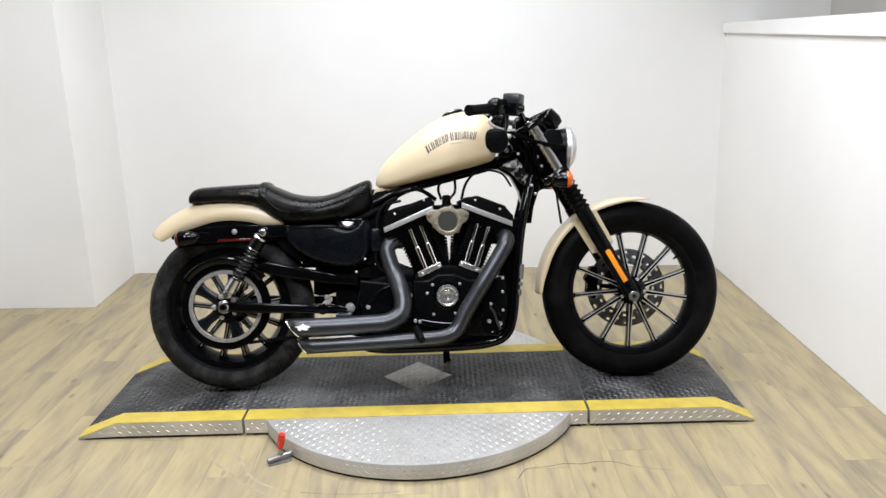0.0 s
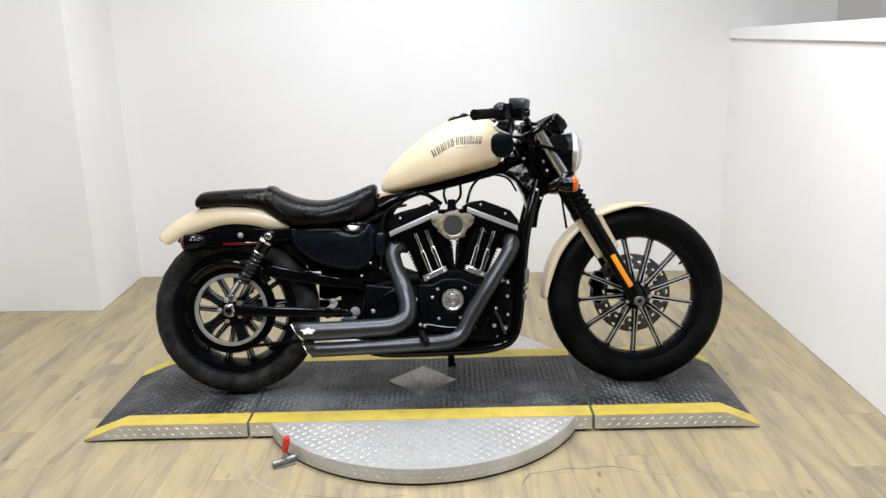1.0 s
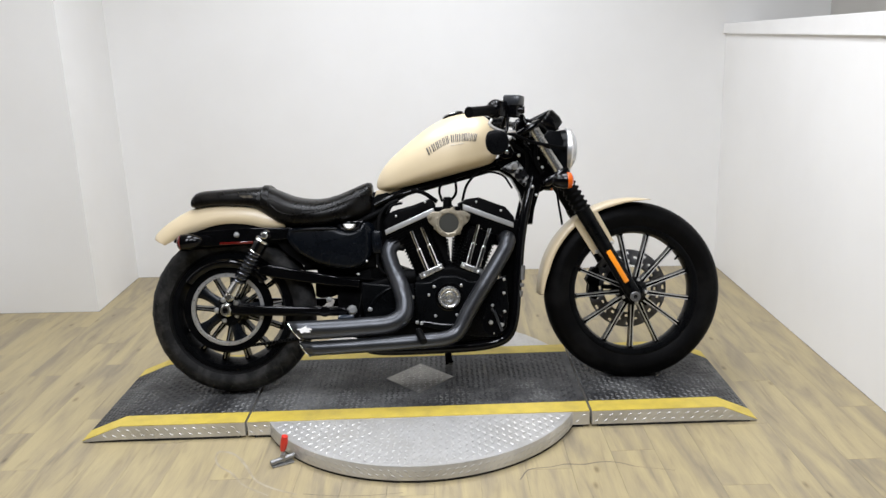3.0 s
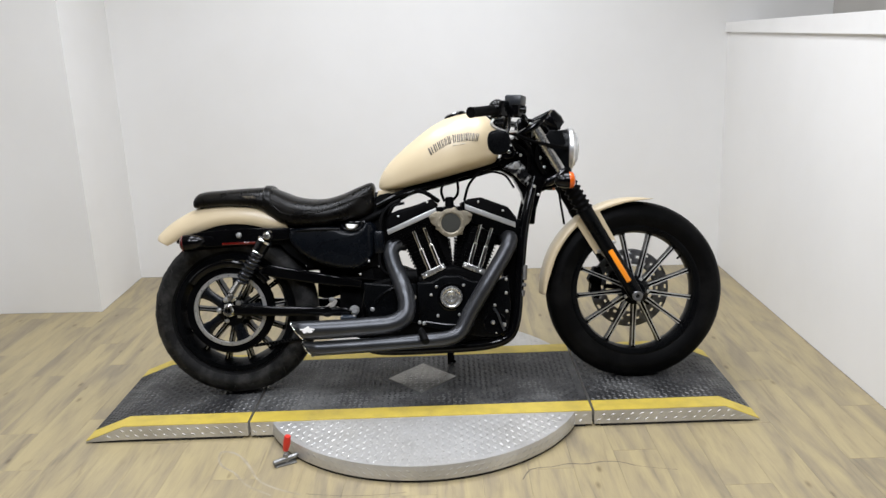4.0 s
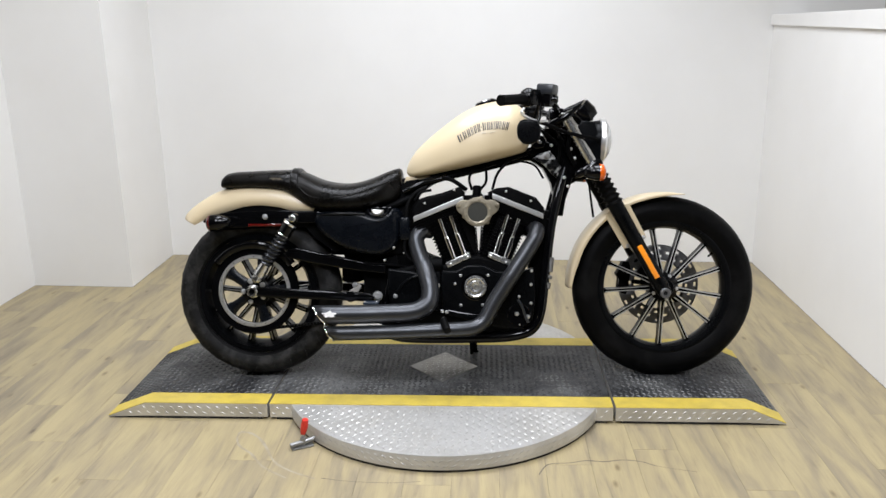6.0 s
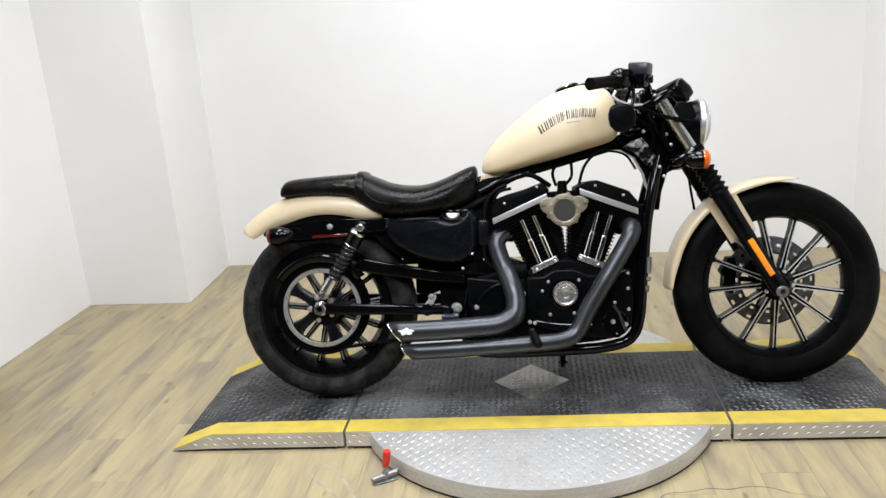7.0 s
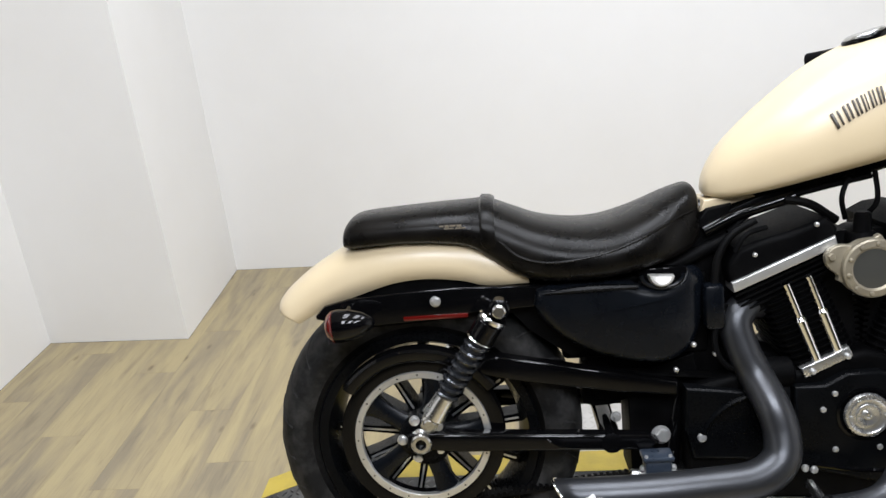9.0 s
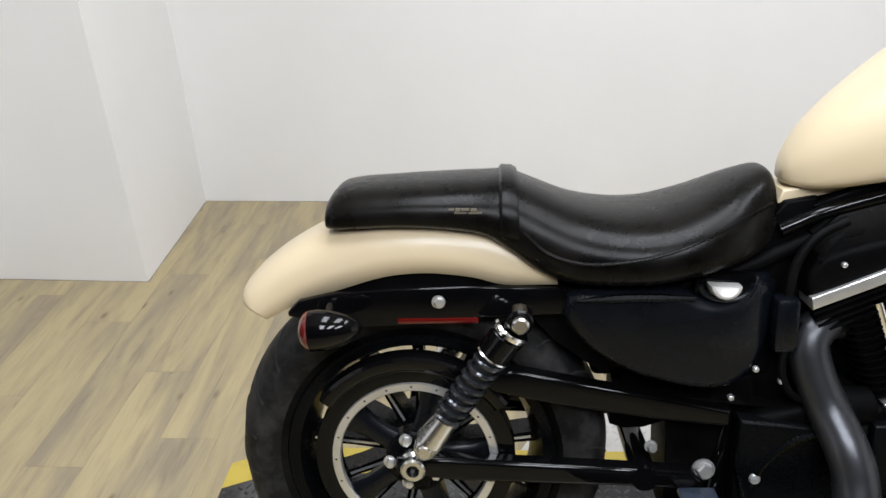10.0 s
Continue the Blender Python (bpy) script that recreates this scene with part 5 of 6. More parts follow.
    add_lathe(bm, (0.821, -0.130, 0.346), (0, -1, 0), [(0.0415, 0), (0.0415, 0.004), (0.0395, 0.0072), (0.0345, 0.0076), (0.0325, 0.0062), (0.0230, 0.0046), (0.0218, 0.0052), (0.0208, 0.0078), (0.0175, 0.0082), (0.0115, 0.0052), (0.0085, 0.0050), (0.0080, 0.0084), (0.0045, 0.0088), (0.0035, 0.0070), (0, 0.0068)], 44)
    timer = part("timer_cover", bm, TURNED_ALLOY, cam_cover, "polished steel round timer cover")
    bolts(timer, "timer_screw", [(0.790, 0.345), (0.852, 0.347)], 0.0035, -0.138, ZINC, 0.003, 8)
    bolts(cam_cover, "cover_bolt", [(0.767, 0.387), (0.746, 0.357), (0.867, 0.388), (0.918, 0.378), (0.768, 0.278), (0.847, 0.279), (1.026, 0.404), (1.024, 0.353), (0.980, 0.309), (1.024, 0.285), (0.982, 0.206)], 0.0058, -0.123, ZINC, 0.005)
    bolts(cam_cover, "drain_bolt", [(0.970, 0.246), (1.010, 0.236)], 0.011, -0.123, ZINC, 0.012, 14)
    part("oil_line", shape((add_tube, [(0.975, -0.135, 0.30), (0.99, -0.14, 0.275), (1.0, -0.14, 0.245), (1.012, -0.135, 0.215)], 0.005, 8)), MASTER_GREY, cam_cover)
    bolts(sprocket, "cover_bolt", [(0.683, 0.350), (0.527, 0.312)], 0.009, -0.117, ZINC, 0.007, 12)
    part("oil_filter_housing", shape((add_cyl, (0.98, -0.128, 0.240), (0.98, -0.06, 0.240), 0.046, None, 24, 0.006)), GLOSS_BLACK, bike, "black oil filter housing")
    # lifter blocks and pushrod tubes
    for (u0, w0, u1, w1), rods in (((0.720, 0.414, 0.806, 0.452), (((0.745, 0.446), (0.690, 0.598)), ((0.783, 0.462), (0.730, 0.610)))), ((0.866, 0.454, 0.945, 0.420), (((0.893, 0.460), (0.940, 0.612)), ((0.929, 0.444), (0.982, 0.598))))):
        way = Vector((u1 - u0, 0, w1 - w0))
        up = Vector((-way.z, 0, way.x)).normalized() * 0.021
        poly = [(u0, w0), (u1, w1), (u1 + up.x, w1 + up.z), (u0 + up.x, w0 + up.z)]
        block = part("lifter_block", shape((add_plate, poly, -0.112, -0.07, 0.004)), TURNED_ALLOY, bike, "bright alloy lifter block")
        bolts(block, "block_screw", [(u0 + 0.012, w0 + 0.014 if w1 > w0 else w0 + 0.004), (u1 - 0.012, w1 + 0.002 if w1 > w0 else w1 + 0.014)], 0.006, -0.111, ZINC, 0.008)
        for (a, b), (c, d) in rods:
            p, q = Vector((a, -0.098, b - 0.004)), Vector((c, -0.098, d - 0.004))
            m = p.lerp(q, 0.55)
            rod = part("pushrod_tube", shape((add_cyl, p, m, 0.0106, None, 16, 0.002)), CHROME, bike, "chrome pushrod tube")
            part("upper_tube", shape((add_cyl, m, q, 0.0076, None, 14)), CHROME, rod)
            part("collar", shape((add_cyl, m - (q - p) * 0.012, m + (q - p) * 0.03, 0.0122, 0.0086, 16)), CHROME, rod)
    # round intake on its three-armed brass plate
    au, av, aw = 0.830, -0.122, 0.620
    arms = []
    for d in np.linspace(0, 360, 72, endpoint=False):
        lobe = max(math.cos(math.radians(d - 161)), math.cos(math.radians(d - 19)))
        tab = sum(math.exp(-((d - t) / 6.5) ** 2) for t in (74, 200, 313))
        r = 0.053 + 0.028 * max(0.0, (lobe - 0.84) / 0.16) ** 1.2 + 0.008 * tab
        arms.append((au + r * math.cos(math.radians(d)), aw + r * math.sin(math.radians(d))))
    plate = part("intake_plate", shape((add_plate, arms, av, av + 0.014, 0.003)), BRASS, bike, "pale cast intake backing plate")
    bm = bmesh.new()
    add_lathe(bm, (au, av, aw), (0, -1, 0), [(0.053, 0), (0.053, 0.012), (0.050, 0.015), (0.040, 0.016), (0.036, 0.013), (0.036, 0.004)], 48)
    part("intake_ring", bm, BRASS, plate, "bolted pale brass ring")
    bm = bmesh.new()
    add_lathe(bm, (au, av, aw), (0, -1, 0), [(0.036, 0.004), (0.036, 0.012), (0.026, 0.013), (0, 0.0135)], 40)
    part("intake_window", bm, material("smoked_window", (0.05, 0.05, 0.045), 0.08, Coat_Weight=0.4), plate, "smoked round window")
    bolts(plate, "ring_bolt", [(au + 0.045 * math.cos(a), aw + 0.045 * math.sin(a)) for a in np.linspace(0.2, 2 * math.pi + 0.2, 10, endpoint=False)], 0.0042, av - 0.0155, BRASS, 0.004, 8)
    bolts(plate, "arm_bolt", [(au + 0.074 * math.cos(math.radians(d)), aw + 0.074 * math.sin(math.radians(d))) for d in (161, 19)], 0.0095, av - 0.001, BRASS, 0.007, 14)
    part("intake_elbow", shape((add_tube, [(0.83, -0.105, 0.645), (0.83, -0.08, 0.665), (0.83, -0.02, 0.66)], 0.026, 16)), ENGINE_BLACK, bike)
    part("intake_breather", shape((add_cyl, (0.828, -0.09, 0.672), (0.828, -0.09, 0.716), 0.017, 0.015, 16, 0.004)), ENGINE_BLACK, bike, "black breather stub")
    for path, r in (([(0.81, -0.06, 0.70), (0.80, -0.07, 0.74), (0.815, -0.06, 0.775)], 0.005), ([(0.84, -0.06, 0.70), (0.862, -0.07, 0.73), (0.862, -0.06, 0.785)], 0.005), ([(0.885, -0.07, 0.70), (0.905, -0.08, 0.76), (0.955, -0.07, 0.815)], 0.005),
                    ([(0.79, -0.07, 0.70), (0.74, -0.08, 0.735), (0.70, -0.07, 0.745)], 0.008), ([(0.66, -0.09, 0.70), (0.62, -0.1, 0.69), (0.60, -0.1, 0.66)], 0.005), ([(0.585, -0.085, 0.56), (0.560, -0.10, 0.50), (0.575, -0.105, 0.45), (0.63, -0.10, 0.425)], 0.006), ([(0.60, -0.06, 0.69), (0.66, -0.055, 0.735), (0.76, -0.05, 0.757), (0.86, -0.05, 0.775)], 0.006), ([(0.90, -0.06, 0.79), (0.97, -0.055, 0.805), (1.04, -0.05, 0.79), (1.075, -0.05, 0.74)], 0.004)):
        part("hose", shape((add_tube, path, r, 8)), ENGINE_BLACK, bike, "black rubber hose")
    part("coil_cover", shape((add_box, (0.543, -0.108, 0.516), (0.580, -0.07, 0.602), 0.009)), NAVY_BLACK, bike, "satin black coil cover")
    part("starter_motor", shape((add_cyl, (0.60, -0.10, 0.425), (0.70, -0.09, 0.422), 0.030, None, 18, 0.006)), ENGINE_BLACK, bike)
    part("top_frame_cover", shape((add_plate, [(0.60, 0.728), (0.66, 0.752), (1.0, 0.835), (1.02, 0.825), (0.80, 0.765), (0.64, 0.715)], -0.05, 0.05, 0.004)), SATIN_BLACK, bike)


engine()
bolts(bike, "clamp_bolt", [(1.143, 0.975), (1.103, 0.861), (1.175, 0.848), (1.189, 0.813), (1.150, 0.743), (1.164, 0.711)], 0.006, -0.06, ZINC, 0.01)
bolts(bike, "bracket_bolt", [(0.405, 0.236), (0.476, 0.232), (0.470, 0.262), (0.413, 0.262)], 0.006, -0.13, ZINC, 0.008)
bolts(bike, "case_bolt", [(0.521, 0.490), (0.487, 0.443), (0.560, 0.470)], 0.0050, -0.10, ZINC, 0.008)


def exhaust():
    v = -0.226
    rear = [(0.660, -0.055, 0.545), (0.628, -0.068, 0.549), (0.603, -0.082, 0.523), (0.611, -0.096, 0.475), (0.629, -0.112, 0.428), (0.648, -0.150, 0.378), (0.657, -0.168, 0.334), (0.648, -0.187, 0.292), (0.600, -0.205, 0.266), (0.51, -0.217, 0.262), (0.40, v, 0.260), (0.265, v, 0.259)]
    front = [(1.030, -0.06, 0.560), (1.046, -0.10, 0.553), (1.041, -0.125, 0.533), (1.018, -0.136, 0.492), (0.955, -0.156, 0.397), (0.920, -0.162, 0.344), (0.885, -0.170, 0.290), (0.849, -0.182, 0.228), (0.803, -0.196, 0.205), (0.707, -0.212, 0.201), (0.50, -0.224, 0.196), (0.297, v, 0.192)]

    def pipe(path, radii, cut, label):
        bm = bmesh.new()
        add_tube(bm, path, radii, 28, 5, caps=False)
        tip = Vector(path[-1])
        for vert in bm.verts:
            d = vert.co.x - tip.x
            if d < 0.06:
                vert.co.x = max(vert.co.x, 0.0) - (vert.co.z - tip.z) * cut * (1 - d / 0.06)
        ob = part("exhaust_pipe", bm, PIPE_BLACK, bike, label, 60)
        thick(ob, 0.003)
        r = radii[-1]
        lip = []
        for a in np.linspace(0, 2 * math.pi, 29):
            z = r * math.sin(a)
            lip.append((tip.x - z * cut, tip.y + r * math.cos(a), tip.z + z))
        part("polished_lip", shape((add_tube, lip, 0.0022, 6, 1)), CHROME, ob, "polished slash-cut lip")
        return ob
    up = pipe(rear, [0.026, 0.030, 0.031, 0.032, 0.033, 0.034, 0.034, 0.034], 0.75, "ceramic black slash-cut exhaust pipe")
    pipe(front, [0.026, 0.029, 0.029, 0.029, 0.029, 0.028, 0.027, 0.027, 0.026, 0.026], 0.7, "ceramic black slash-cut exhaust pipe")
    bm = bmesh.new()
    ring = []
    for d in np.linspace(0, 360, 36, endpoint=False):
        a = math.radians(d)
        k = 1 + 0.22 * math.sin(5 * a) + 0.12 * math.sin(9 * a + 1)
        ring.append((0.305 + 0.022 * k * math.cos(a), 0.2655 + 0.010 * k * math.sin(a)))
    rows = [[Vector((u, v - math.sqrt(max(0.0345 ** 2 - (w - 0.2595) ** 2, 0)) - dv, w)) for u, w in ring] for dv in (-0.001, 0.0006)]
    add_loft(bm, rows)
    part("pipe_badge", bm, PALE_INK, up, "worn pale badge")
    peg = part("foot_peg", shape((add_tube, [(0.705, -0.17, 0.235), (0.705, -0.22, 0.233), (0.705, -0.245, 0.232)], 0.010, 12)), STEEL, bike, "folding black foot peg")
    part("peg_rubber", shape((add_tube, [(0.706, -0.240, 0.240), (0.714, -0.27, 0.226), (0.722, -0.295, 0.212)], 0.0135, 14)), RUBBER, peg, "ribbed rubber peg")
    bolts(peg, "peg_bolt", [(0.700, 0.262), (0.716, 0.258)], 0.007, -0.16, ZINC)
    part("brake_rod", shape((add_tube, [(0.72, -0.15, 0.262), (0.80, -0.15, 0.248), (0.90, -0.15, 0.244)], 0.004, 8)), GLOSS_BLACK, bike, "thin black brake rod")


exhaust()


def fork_u(w):
    return 1.510 - 0.565 * (w - 0.325)


def fork():
    for sv in (-1, 1):
        v = 0.108 * sv if sv < 0 else 0.088
        leg = part("fork_leg", shape((add_tube, [(fork_u(w), v, w) for w in (0.655, 0.58, 0.48, 0.40, 0.345, 0.312)], [0.029, 0.027, 0.026, 0.027, 0.028, 0.024], 20)), SATIN_BLACK, bike, "satin black lower fork leg")
        part("stanchion", shape((add_cyl, (fork_u(0.975), v, 0.975), (fork_u(0.62), v, 0.62), 0.0195, None, 24)), STEEL if sv < 0 else GLOSS_BLACK, leg, "bright fork stanchion" if sv < 0 else "dark fork stanchion")
        path, radii = [], []
        for k in range(27):
            w = 0.765 - 0.118 * k / 26
            path.append((fork_u(w), v, w))
            radii.append(0.033 if k % 4 in (1, 2) and sv < 0 else 0.0255)
        bm = bmesh.new()
        add_tube(bm, path, radii, 20, 0)
        part("fork_gaiter", bm, RUBBER, leg, "ribbed black rubber fork gaiter", 80)
        if sv < 0:
            part("fork_reflector", shape((add_box, (-0.0095, -0.006, -0.068), (0.0095, 0.004, 0.068), 0.003, pose(1.445, -0.140, 0.436, 0, -29.5, 0))), AMBER, leg, "long amber reflector")
            bm = bmesh.new()
            add_lathe(bm, (1.509, -0.13, 0.321), (0, -1, 0), [(0.019, 0), (0.019, 0.010), (0.0165, 0.013), (0.0085, 0.013), (0.0080, 0.002), (0, 0.002)], 22)
            end = part("axle_end", bm, DISC_STEEL, leg, "dull steel front axle end")
            part("axle_bore", shape((add_cyl, (1.509, -0.1322, 0.321), (1.509, -0.1345, 0.321), 0.0079)), GAP_BLACK, end, "dark axle bore")
        c = Vector((1.238, 0.205 * sv, 0.757))
        bm = bmesh.new()
        add_lathe(bm, c, (1, 0, 0.02), [(0, -0.035), (0.012, -0.033), (0.022, -0.022), (0.028, 0.0), (0.029, 0.018), (0.027, 0.02), (0, 0.02)], 26)
        sig = part("front_turn_signal", bm, GLOSS_BLACK, bike, "black bullet turn signal with an amber lens")
        bm = bmesh.new()
        add_lathe(bm, c, (1, 0, 0.02), [(0, 0.018), (0.0285, 0.018), (0.030, 0.022), (0.028, 0.033), (0.018, 0.040), (0, 0.042)], 26)
        part("lens", bm, SIGNAL, sig, "orange lens")
        part("stalk", shape((add_tube, [(1.230, 0.19 * sv, 0.757), (1.235, 0.15 * sv, 0.765), (1.24, 0.115 * sv, 0.775)], 0.010, 10)), GLOSS_BLACK, sig)
    for w, t in ((0.785, 0.03), (0.962, 0.026)):
        u = fork_u(w)
        m = pose(u, 0, w, 0, -29.5, 0)
        part("triple_clamp", shape((add_box, (-0.075, -0.14, -t / 2), (0.034, 0.14, t / 2), 0.012, m)), GLOSS_BLACK, bike, "gloss black fork clamp")
    part("front_axle", shape((add_cyl, (1.514, -0.13, 0.322), (1.516, 0.13, 0.33), 0.010)), STEEL, bike)
    # headlight
    c = Vector((1.290, 0, 0.880))
    ax = (1, 0, -0.05)
    bm = bmesh.new()
    add_lathe(bm, c, ax, [(0, -0.085), (0.03, -0.083), (0.055, -0.068), (0.07, -0.04), (0.077, 0.0), (0.077, 0.004), (0, 0.004)], 40)
    lamp = part("headlight", bm, SATIN_BLACK, bike, "round black headlight with a chrome ring")
    bm = bmesh.new()
    add_lathe(bm, c, ax, [(0.076, -0.006), (0.082, -0.004), (0.083, 0.010), (0.078, 0.017), (0.072, 0.018), (0.071, 0.006), (0.076, -0.006)], 44)
    part("trim_ring", bm, SILVER, lamp, "chrome trim ring")
    bm = bmesh.new()
    add_lathe(bm, c, ax, [(0.018, -0.03), (0.05, -0.015), (0.07, 0.0055), (0.0705, 0.0065), (0.05, -0.012), (0.018, -0.027), (0.018, -0.03)], 40)
    part("reflector_bowl", bm, CHROME, lamp)
    bm = bmesh.new()
    add_lathe(bm, c, ax, [(0.0715, 0.010), (0.066, 0.024), (0.05, 0.034), (0.025, 0.040), (0, 0.042), (0, 0.039), (0.025, 0.037), (0.05, 0.031), (0.064, 0.021), (0.069, 0.010), (0.0715, 0.010)], 40)
    part("lens", bm, LENS, lamp, "clear domed glass lens")
    # Added plate between stanchion and ring that hides the bucket's bright reflections.
    part("headlight_darkener", shape((add_plate, [(1.195, 0.925), (1.215, 0.950), (1.26, 0.945), (1.285, 0.86), (1.282, 0.80), (1.255, 0.785), (1.228, 0.83)], -0.072, -0.058, 0.004)), SATIN_BLACK, lamp, "black plate added to darken the headlight bucket")
    part("visor_bracket", shape((add_plate, [(1.195, 0.955), (1.215, 0.985), (1.262, 0.972), (1.262, 0.955)], -0.03, 0.03, 0.003)), GLOSS_BLACK, lamp)


fork()


def controls():
    mid = (1.125, 0.0, 0.985)
    for sv in (-1, 1):
        path = [mid, (1.122, 0.07 * sv, 0.985), (1.112, 0.13 * sv, 0.992), (1.085, 0.20 * sv, 1.005), (1.025, 0.26 * sv, 1.010), (0.965, 0.31 * sv, 1.003), (0.912, 0.372 * sv, 0.993)]
        bar = part("handlebar", shape((add_tube, path, 0.0125, 14)), GLOSS_BLACK, bike, "gloss black low handlebar")
        g = Vector((0.905, 0.380 * sv, 0.992)), Vector((0.990, 0.284 * sv, 1.007))
        part("grip", shape((add_tube, [g[0], g[0].lerp(g[1], 0.03), g[0].lerp(g[1], 0.5), g[1]], [0.0175, 0.019, 0.0175, 0.0175, 0.019], 18, 4)), RUBBER, bar, "black rubber grip", 50)
        part("grip_flange", shape((add_cyl, g[1], g[1].lerp(g[0], -0.08), 0.026, None, 20, 0.003)), RUBBER, bar)
        way = (g[0] - g[1]).normalized()
        sw = g[1] - way * 0.035
        bm = bmesh.new()
        add_box(bm, (-0.030, -0.024, -0.026), (0.030, 0.024, 0.030), 0.009, pose(sw.x, sw.y, sw.z, 0, 0, (-48.5 if sv < 0 else 48.5)))
        part("switch_housing", bm, GLOSS_BLACK, bar, "gloss black switch housing")
        part("throttle_housing", shape((add_ball, sw + way * 0.012 + Vector((0, 0, 0.004)), 0.033, (1, 1, 1), 20)), GLOSS_BLACK, bar, "rounded gloss black housing")
        perch = Vector((1.066, 0.250 * sv, 1.019))
        bm = bmesh.new()
        add_box(bm, (-0.025, -0.022, -0.036), (0.027, 0.022, 0.026), 0.011, pose(perch.x, perch.y, perch.z, 0, 6, (-30 if sv < 0 else 30)))
        add_cyl(bm, (perch.x - 0.028, perch.y, perch.z - 0.008), (perch.x + 0.040, perch.y + 0.012 * sv, perch.z - 0.012), 0.013, None, 18, 0.003)
        master = part("master_cylinder", bm, GLOSS_BLACK, bar, "black lever perch and reservoir")
        part("reservoir_lid", shape((add_box, (-0.030, -0.026, 0.004), (0.034, 0.026, 0.041), 0.008, pose(perch.x, perch.y, perch.z, 0, 6, (-30 if sv < 0 else 30)))), MASTER_GREY, master, "satin grey-black reservoir lid")
        lever = [(1.070, 0.248 * sv, 0.934), (1.030, 0.285 * sv, 0.932), (0.992, 0.315 * sv, 0.944), (0.976, 0.330 * sv, 0.957), (0.985, 0.318 * sv, 0.972)]
        part("lever", shape((add_tube, lever, [0.0045, 0.005, 0.005, 0.0045], 10)), SILVER, bar, "polished hand lever")
        stem = [(1.045, 0.262 * sv, 0.995), (1.04, 0.285 * sv, 0.945), (1.02, 0.310 * sv, 0.905)]
        mirror = part("mirror", shape((add_tube, stem, 0.006, 10)), GLOSS_BLACK, bike, "black under-bar mirror")
        bm = bmesh.new()
        outline = [(0.966, 0.872), (0.962, 0.905), (0.972, 0.930), (1.000, 0.936), (1.030, 0.928), (1.042, 0.900), (1.036, 0.868), (1.010, 0.852), (0.982, 0.855)]
        add_plate(bm, outline, 0.322 * sv, 0.302 * sv, 0.009, 3)
        part("mirror_shell", bm, SATIN_BLACK, mirror, "satin black mirror shell")
    for v in (-0.06, 0.03):
        part("riser", shape((add_box, (1.095, v, 0.925), (1.150, v + 0.03, 0.998), 0.008)), GLOSS_BLACK, bike, "gloss black bar riser")
    part("bar_clamp", shape((add_plate, [(1.140, 0.992), (1.176, 1.008), (1.226, 1.030), (1.258, 1.007), (1.270, 0.972), (1.239, 0.952), (1.185, 0.962)], -0.034, 0.034, 0.010)), GLOSS_BLACK, bike, "gloss black handlebar clamp")
    gauge = bmesh.new()
    add_lathe(gauge, (1.225, 0, 0.985), (-0.75, 0, 0.66), [(0, -0.045), (0.036, -0.042), (0.046, -0.02), (0.048, 0.018), (0.044, 0.022), (0.040, 0.020), (0, 0.020)], 32)
    dial = part("speedometer", gauge, GLOSS_BLACK, bike, "round black speedometer")
    bm = bmesh.new()
    add_lathe(bm, (1.225, 0, 0.985), (-0.75, 0, 0.66), [(0.041, 0.021), (0.046, 0.021), (0.046, 0.026), (0.041, 0.026), (0.041, 0.021)], 32)
    part("bezel", bm, CHROME, dial, "chrome bezel")
    part("gauge_bracket", shape((add_tube, [(1.14, 0, 0.985), (1.18, 0, 0.985), (1.22, 0, 0.975)], 0.014, 10)), GLOSS_BLACK, dial)
    for path, r in (([(0.995, -0.262, 0.962), (1.020, -0.25, 0.938), (1.08, -0.20, 0.924), (1.135, -0.155, 0.905), (1.20, -0.135, 0.890), (1.273, -0.088, 0.880)], 0.0068), ([(1.04, -0.245, 0.99), (1.03, -0.18, 0.93), (1.08, -0.1, 0.90), (1.13, -0.07, 0.86), (1.13, -0.06, 0.80)], 0.006),
                    ([(1.240, -0.06, 0.775), (1.246, -0.05, 0.70), (1.260, -0.05, 0.595)], 0.0042), ([(1.05, 0.25, 0.985), (1.10, 0.16, 0.92), (1.12, 0.06, 0.84)], 0.006), ([(1.17, -0.06, 0.90), (1.165, -0.07, 0.84), (1.19, -0.06, 0.79)], 0.008)):
        part("cable", shape((add_tube, path, r, 8)), ENGINE_BLACK, bike, "black control cable")


controls()

# ---- floor planks ----
PLANK_W, PLANK_L = 0.147, 0.914
bm = bmesh.new()
add_box(bm, (-PLANK_W / 2 + 0.0003, -PLANK_L / 2 + 0.0004, -0.004), (PLANK_W / 2 - 0.0003, PLANK_L / 2 - 0.0004, 0.0))
plank_mesh = link_mesh("plank", bm, OAK)
col, x = 0, LEFT_X - 0.06
offsets = [0.0, 0.37, 0.68, 0.16, 0.52, 0.81, 0.27]
while x < BACK_R[0] + 0.1:
    y = FLOOR_Y - PLANK_L + 0.17 + offsets[col % 7]
    while y < 1.8:
        start, end = max(y, FLOOR_Y), min(y + PLANK_L, 1.88)
        plank = new("plank", plank_mesh)
        plank.parent = floor
        plank.location = (x, (start + end) / 2, 0.0)
        plank.scale = (1, (end - start) / PLANK_L, 1)
        y += PLANK_L
    x += PLANK_W
    col += 1


# ---- worn cut lines in the floor ----
CRACK = material("dark_floor_cut", (0.17, 0.145, 0.105), 0.8)
PALE_CUT = weathered("pale_floor_scuff", (0.40, 0.345, 0.25), (0.31, 0.26, 0.17), (0.5, 0.7), scale=14, fine=120, bump=0.1)


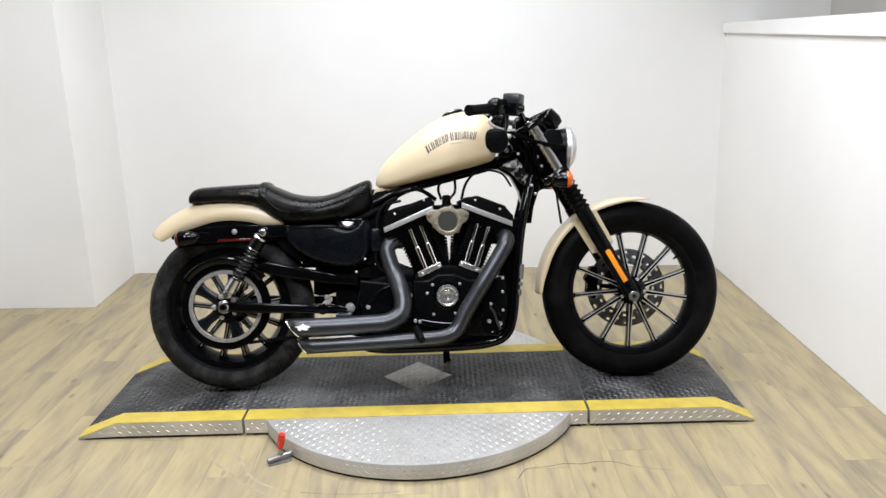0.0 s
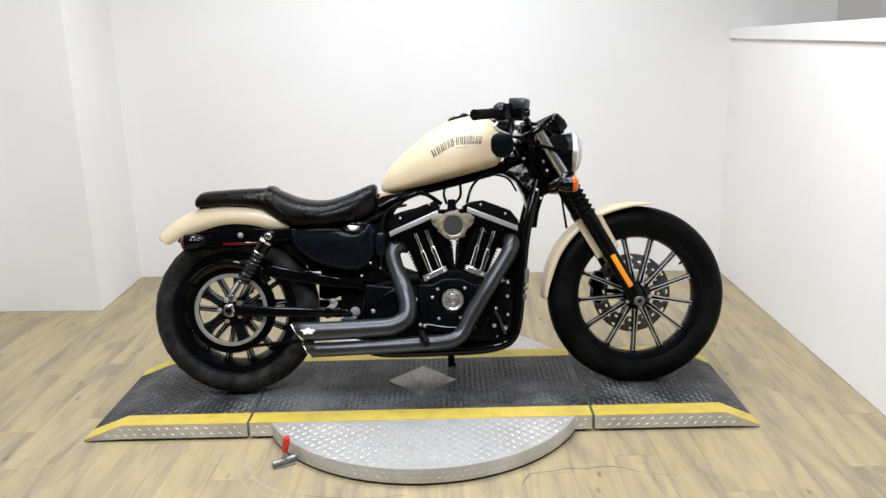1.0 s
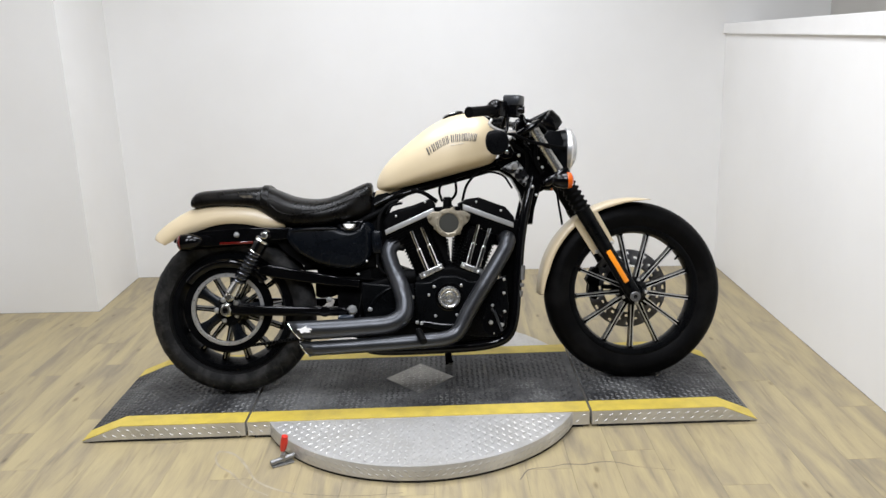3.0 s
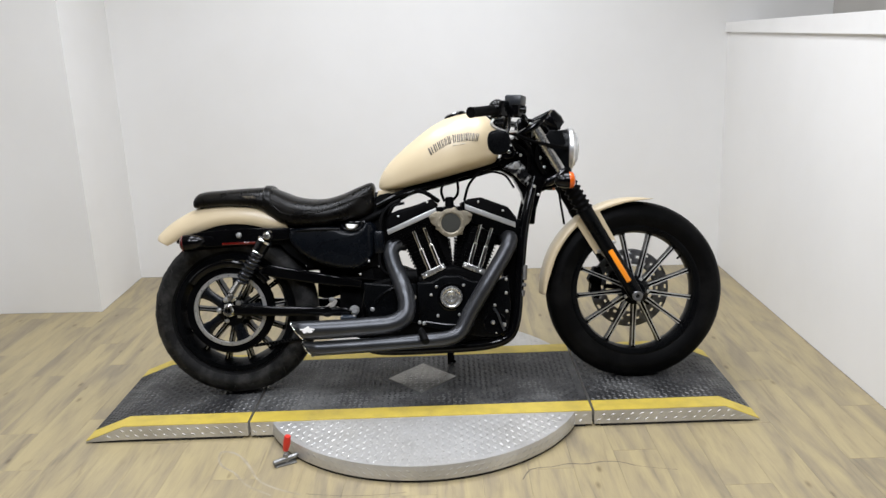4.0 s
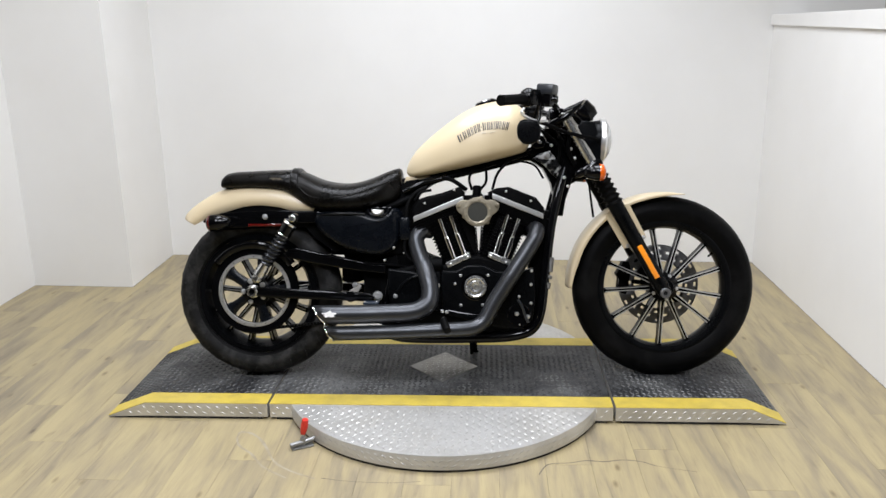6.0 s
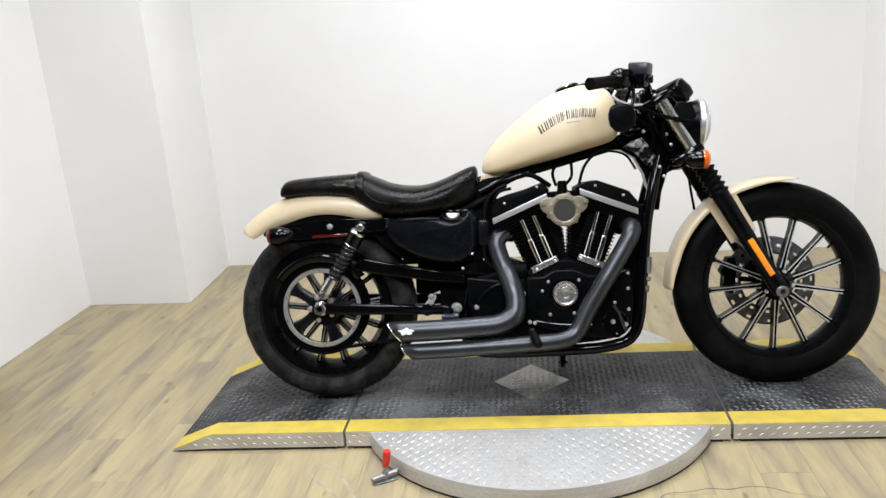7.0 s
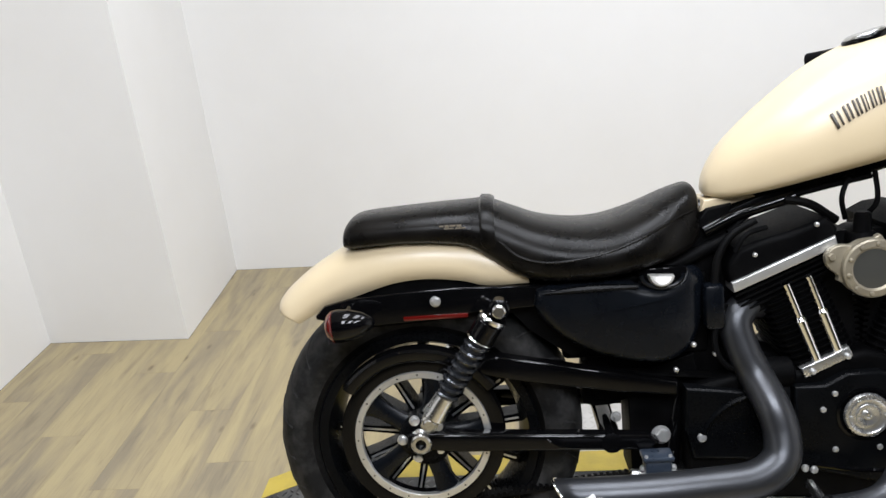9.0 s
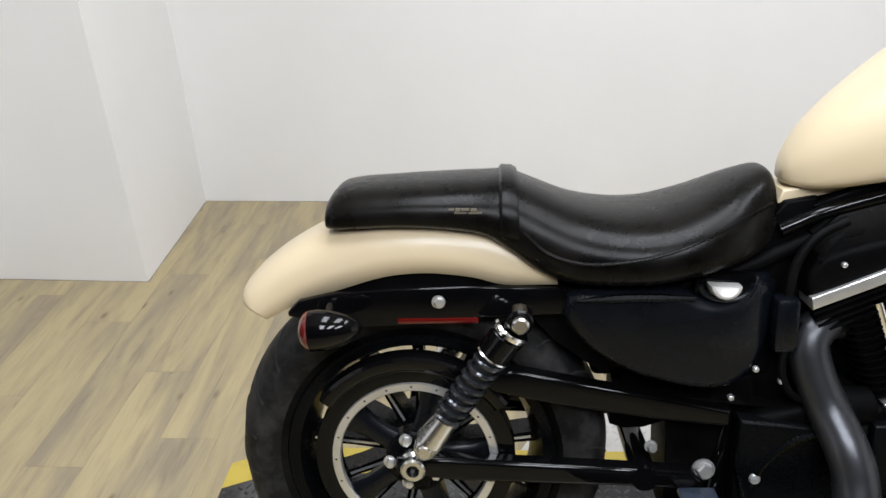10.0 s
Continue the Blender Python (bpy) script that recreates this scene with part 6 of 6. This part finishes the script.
def floor_cut(points, wide, paint):
    path = smooth_path([(x, y, 0.0004) for x, y in points], 5)
    rings = []
    for k, p in enumerate(path):
        way = (path[min(k + 1, len(path) - 1)] - path[max(k - 1, 0)]).normalized()
        side = Vector((-way.y, way.x, 0)) * (wide * (0.4 + 0.6 * abs(noise.noise(p * 30))))
        rings.append([p - side, p + side])
    bm = bmesh.new()
    add_loft(bm, rings, caps=False, closed=False)
    return tagged(new("floor_cut", link_mesh("floor_cut", bm, paint)), "thin worn cut line in the floor planks", "floor cut", kind="structure")


floor_cut([(1.026, -0.701), (1.05, -0.65), (1.075, -0.634), (1.13, -0.628), (1.182, -0.613), (1.24, -0.618), (1.293, -0.606), (1.35, -0.612), (1.396, -0.638)], 0.0042, CRACK)
floor_cut([(0.01, -0.453), (0.05, -0.462), (0.089, -0.497), (0.13, -0.56), (0.179, -0.648), (0.245, -0.703), (0.33, -0.745)], 0.0085, PALE_CUT)
floor_cut([(0.01, -0.455), (0.012, -0.50), (0.04, -0.555), (0.09, -0.60), (0.15, -0.68), (0.24, -0.745)], 0.0065, PALE_CUT)
floor_cut([(0.35, -0.742), (0.45, -0.758), (0.56, -0.762), (0.66, -0.752)], 0.0022, CRACK)
floor_cut([(1.396, -0.638), (1.45, -0.655), (1.52, -0.672)], 0.0016, CRACK)

# ---- grime in the joint between floor and walls ----
JOINT = weathered("dark_joint_grime", (0.06, 0.052, 0.042), (0.16, 0.14, 0.11), (0.6, 0.8), scale=20, fine=80, bump=0.2)
for (x0, y0), (x1, y1) in ((BACK_L, BACK_R), ((LEFT_X, 1.165), (-1.052, 1.14)), ((-1.052, 1.14), (-1.07, 1.782)), ((LEFT_X, BAY_Y), (LEFT_X, 1.165)), (BACK_R, (EAST_NEAR, BAY_Y))):
    path = [Vector((x0, y0, 0.0)).lerp(Vector((x1, y1, 0.0)), k / 40) for k in range(41)]
    bm = bmesh.new()
    add_loft(bm, [[p + Vector((dx * w, dy * w, z * w)) for dx, dy, z in ((-1, 0, 0.2), (0, -1, 0.2), (1, 0, 0.2), (0, 1, 0.2), (0, 0, 1.1))[:4]] for p in path for w in (0.0016 + 0.0022 * abs(noise.noise(p * 9)),)])
    thing("floor_joint", bm, JOINT, "thin dark grime in the joint of floor and wall", "floor joint", kind="structure")
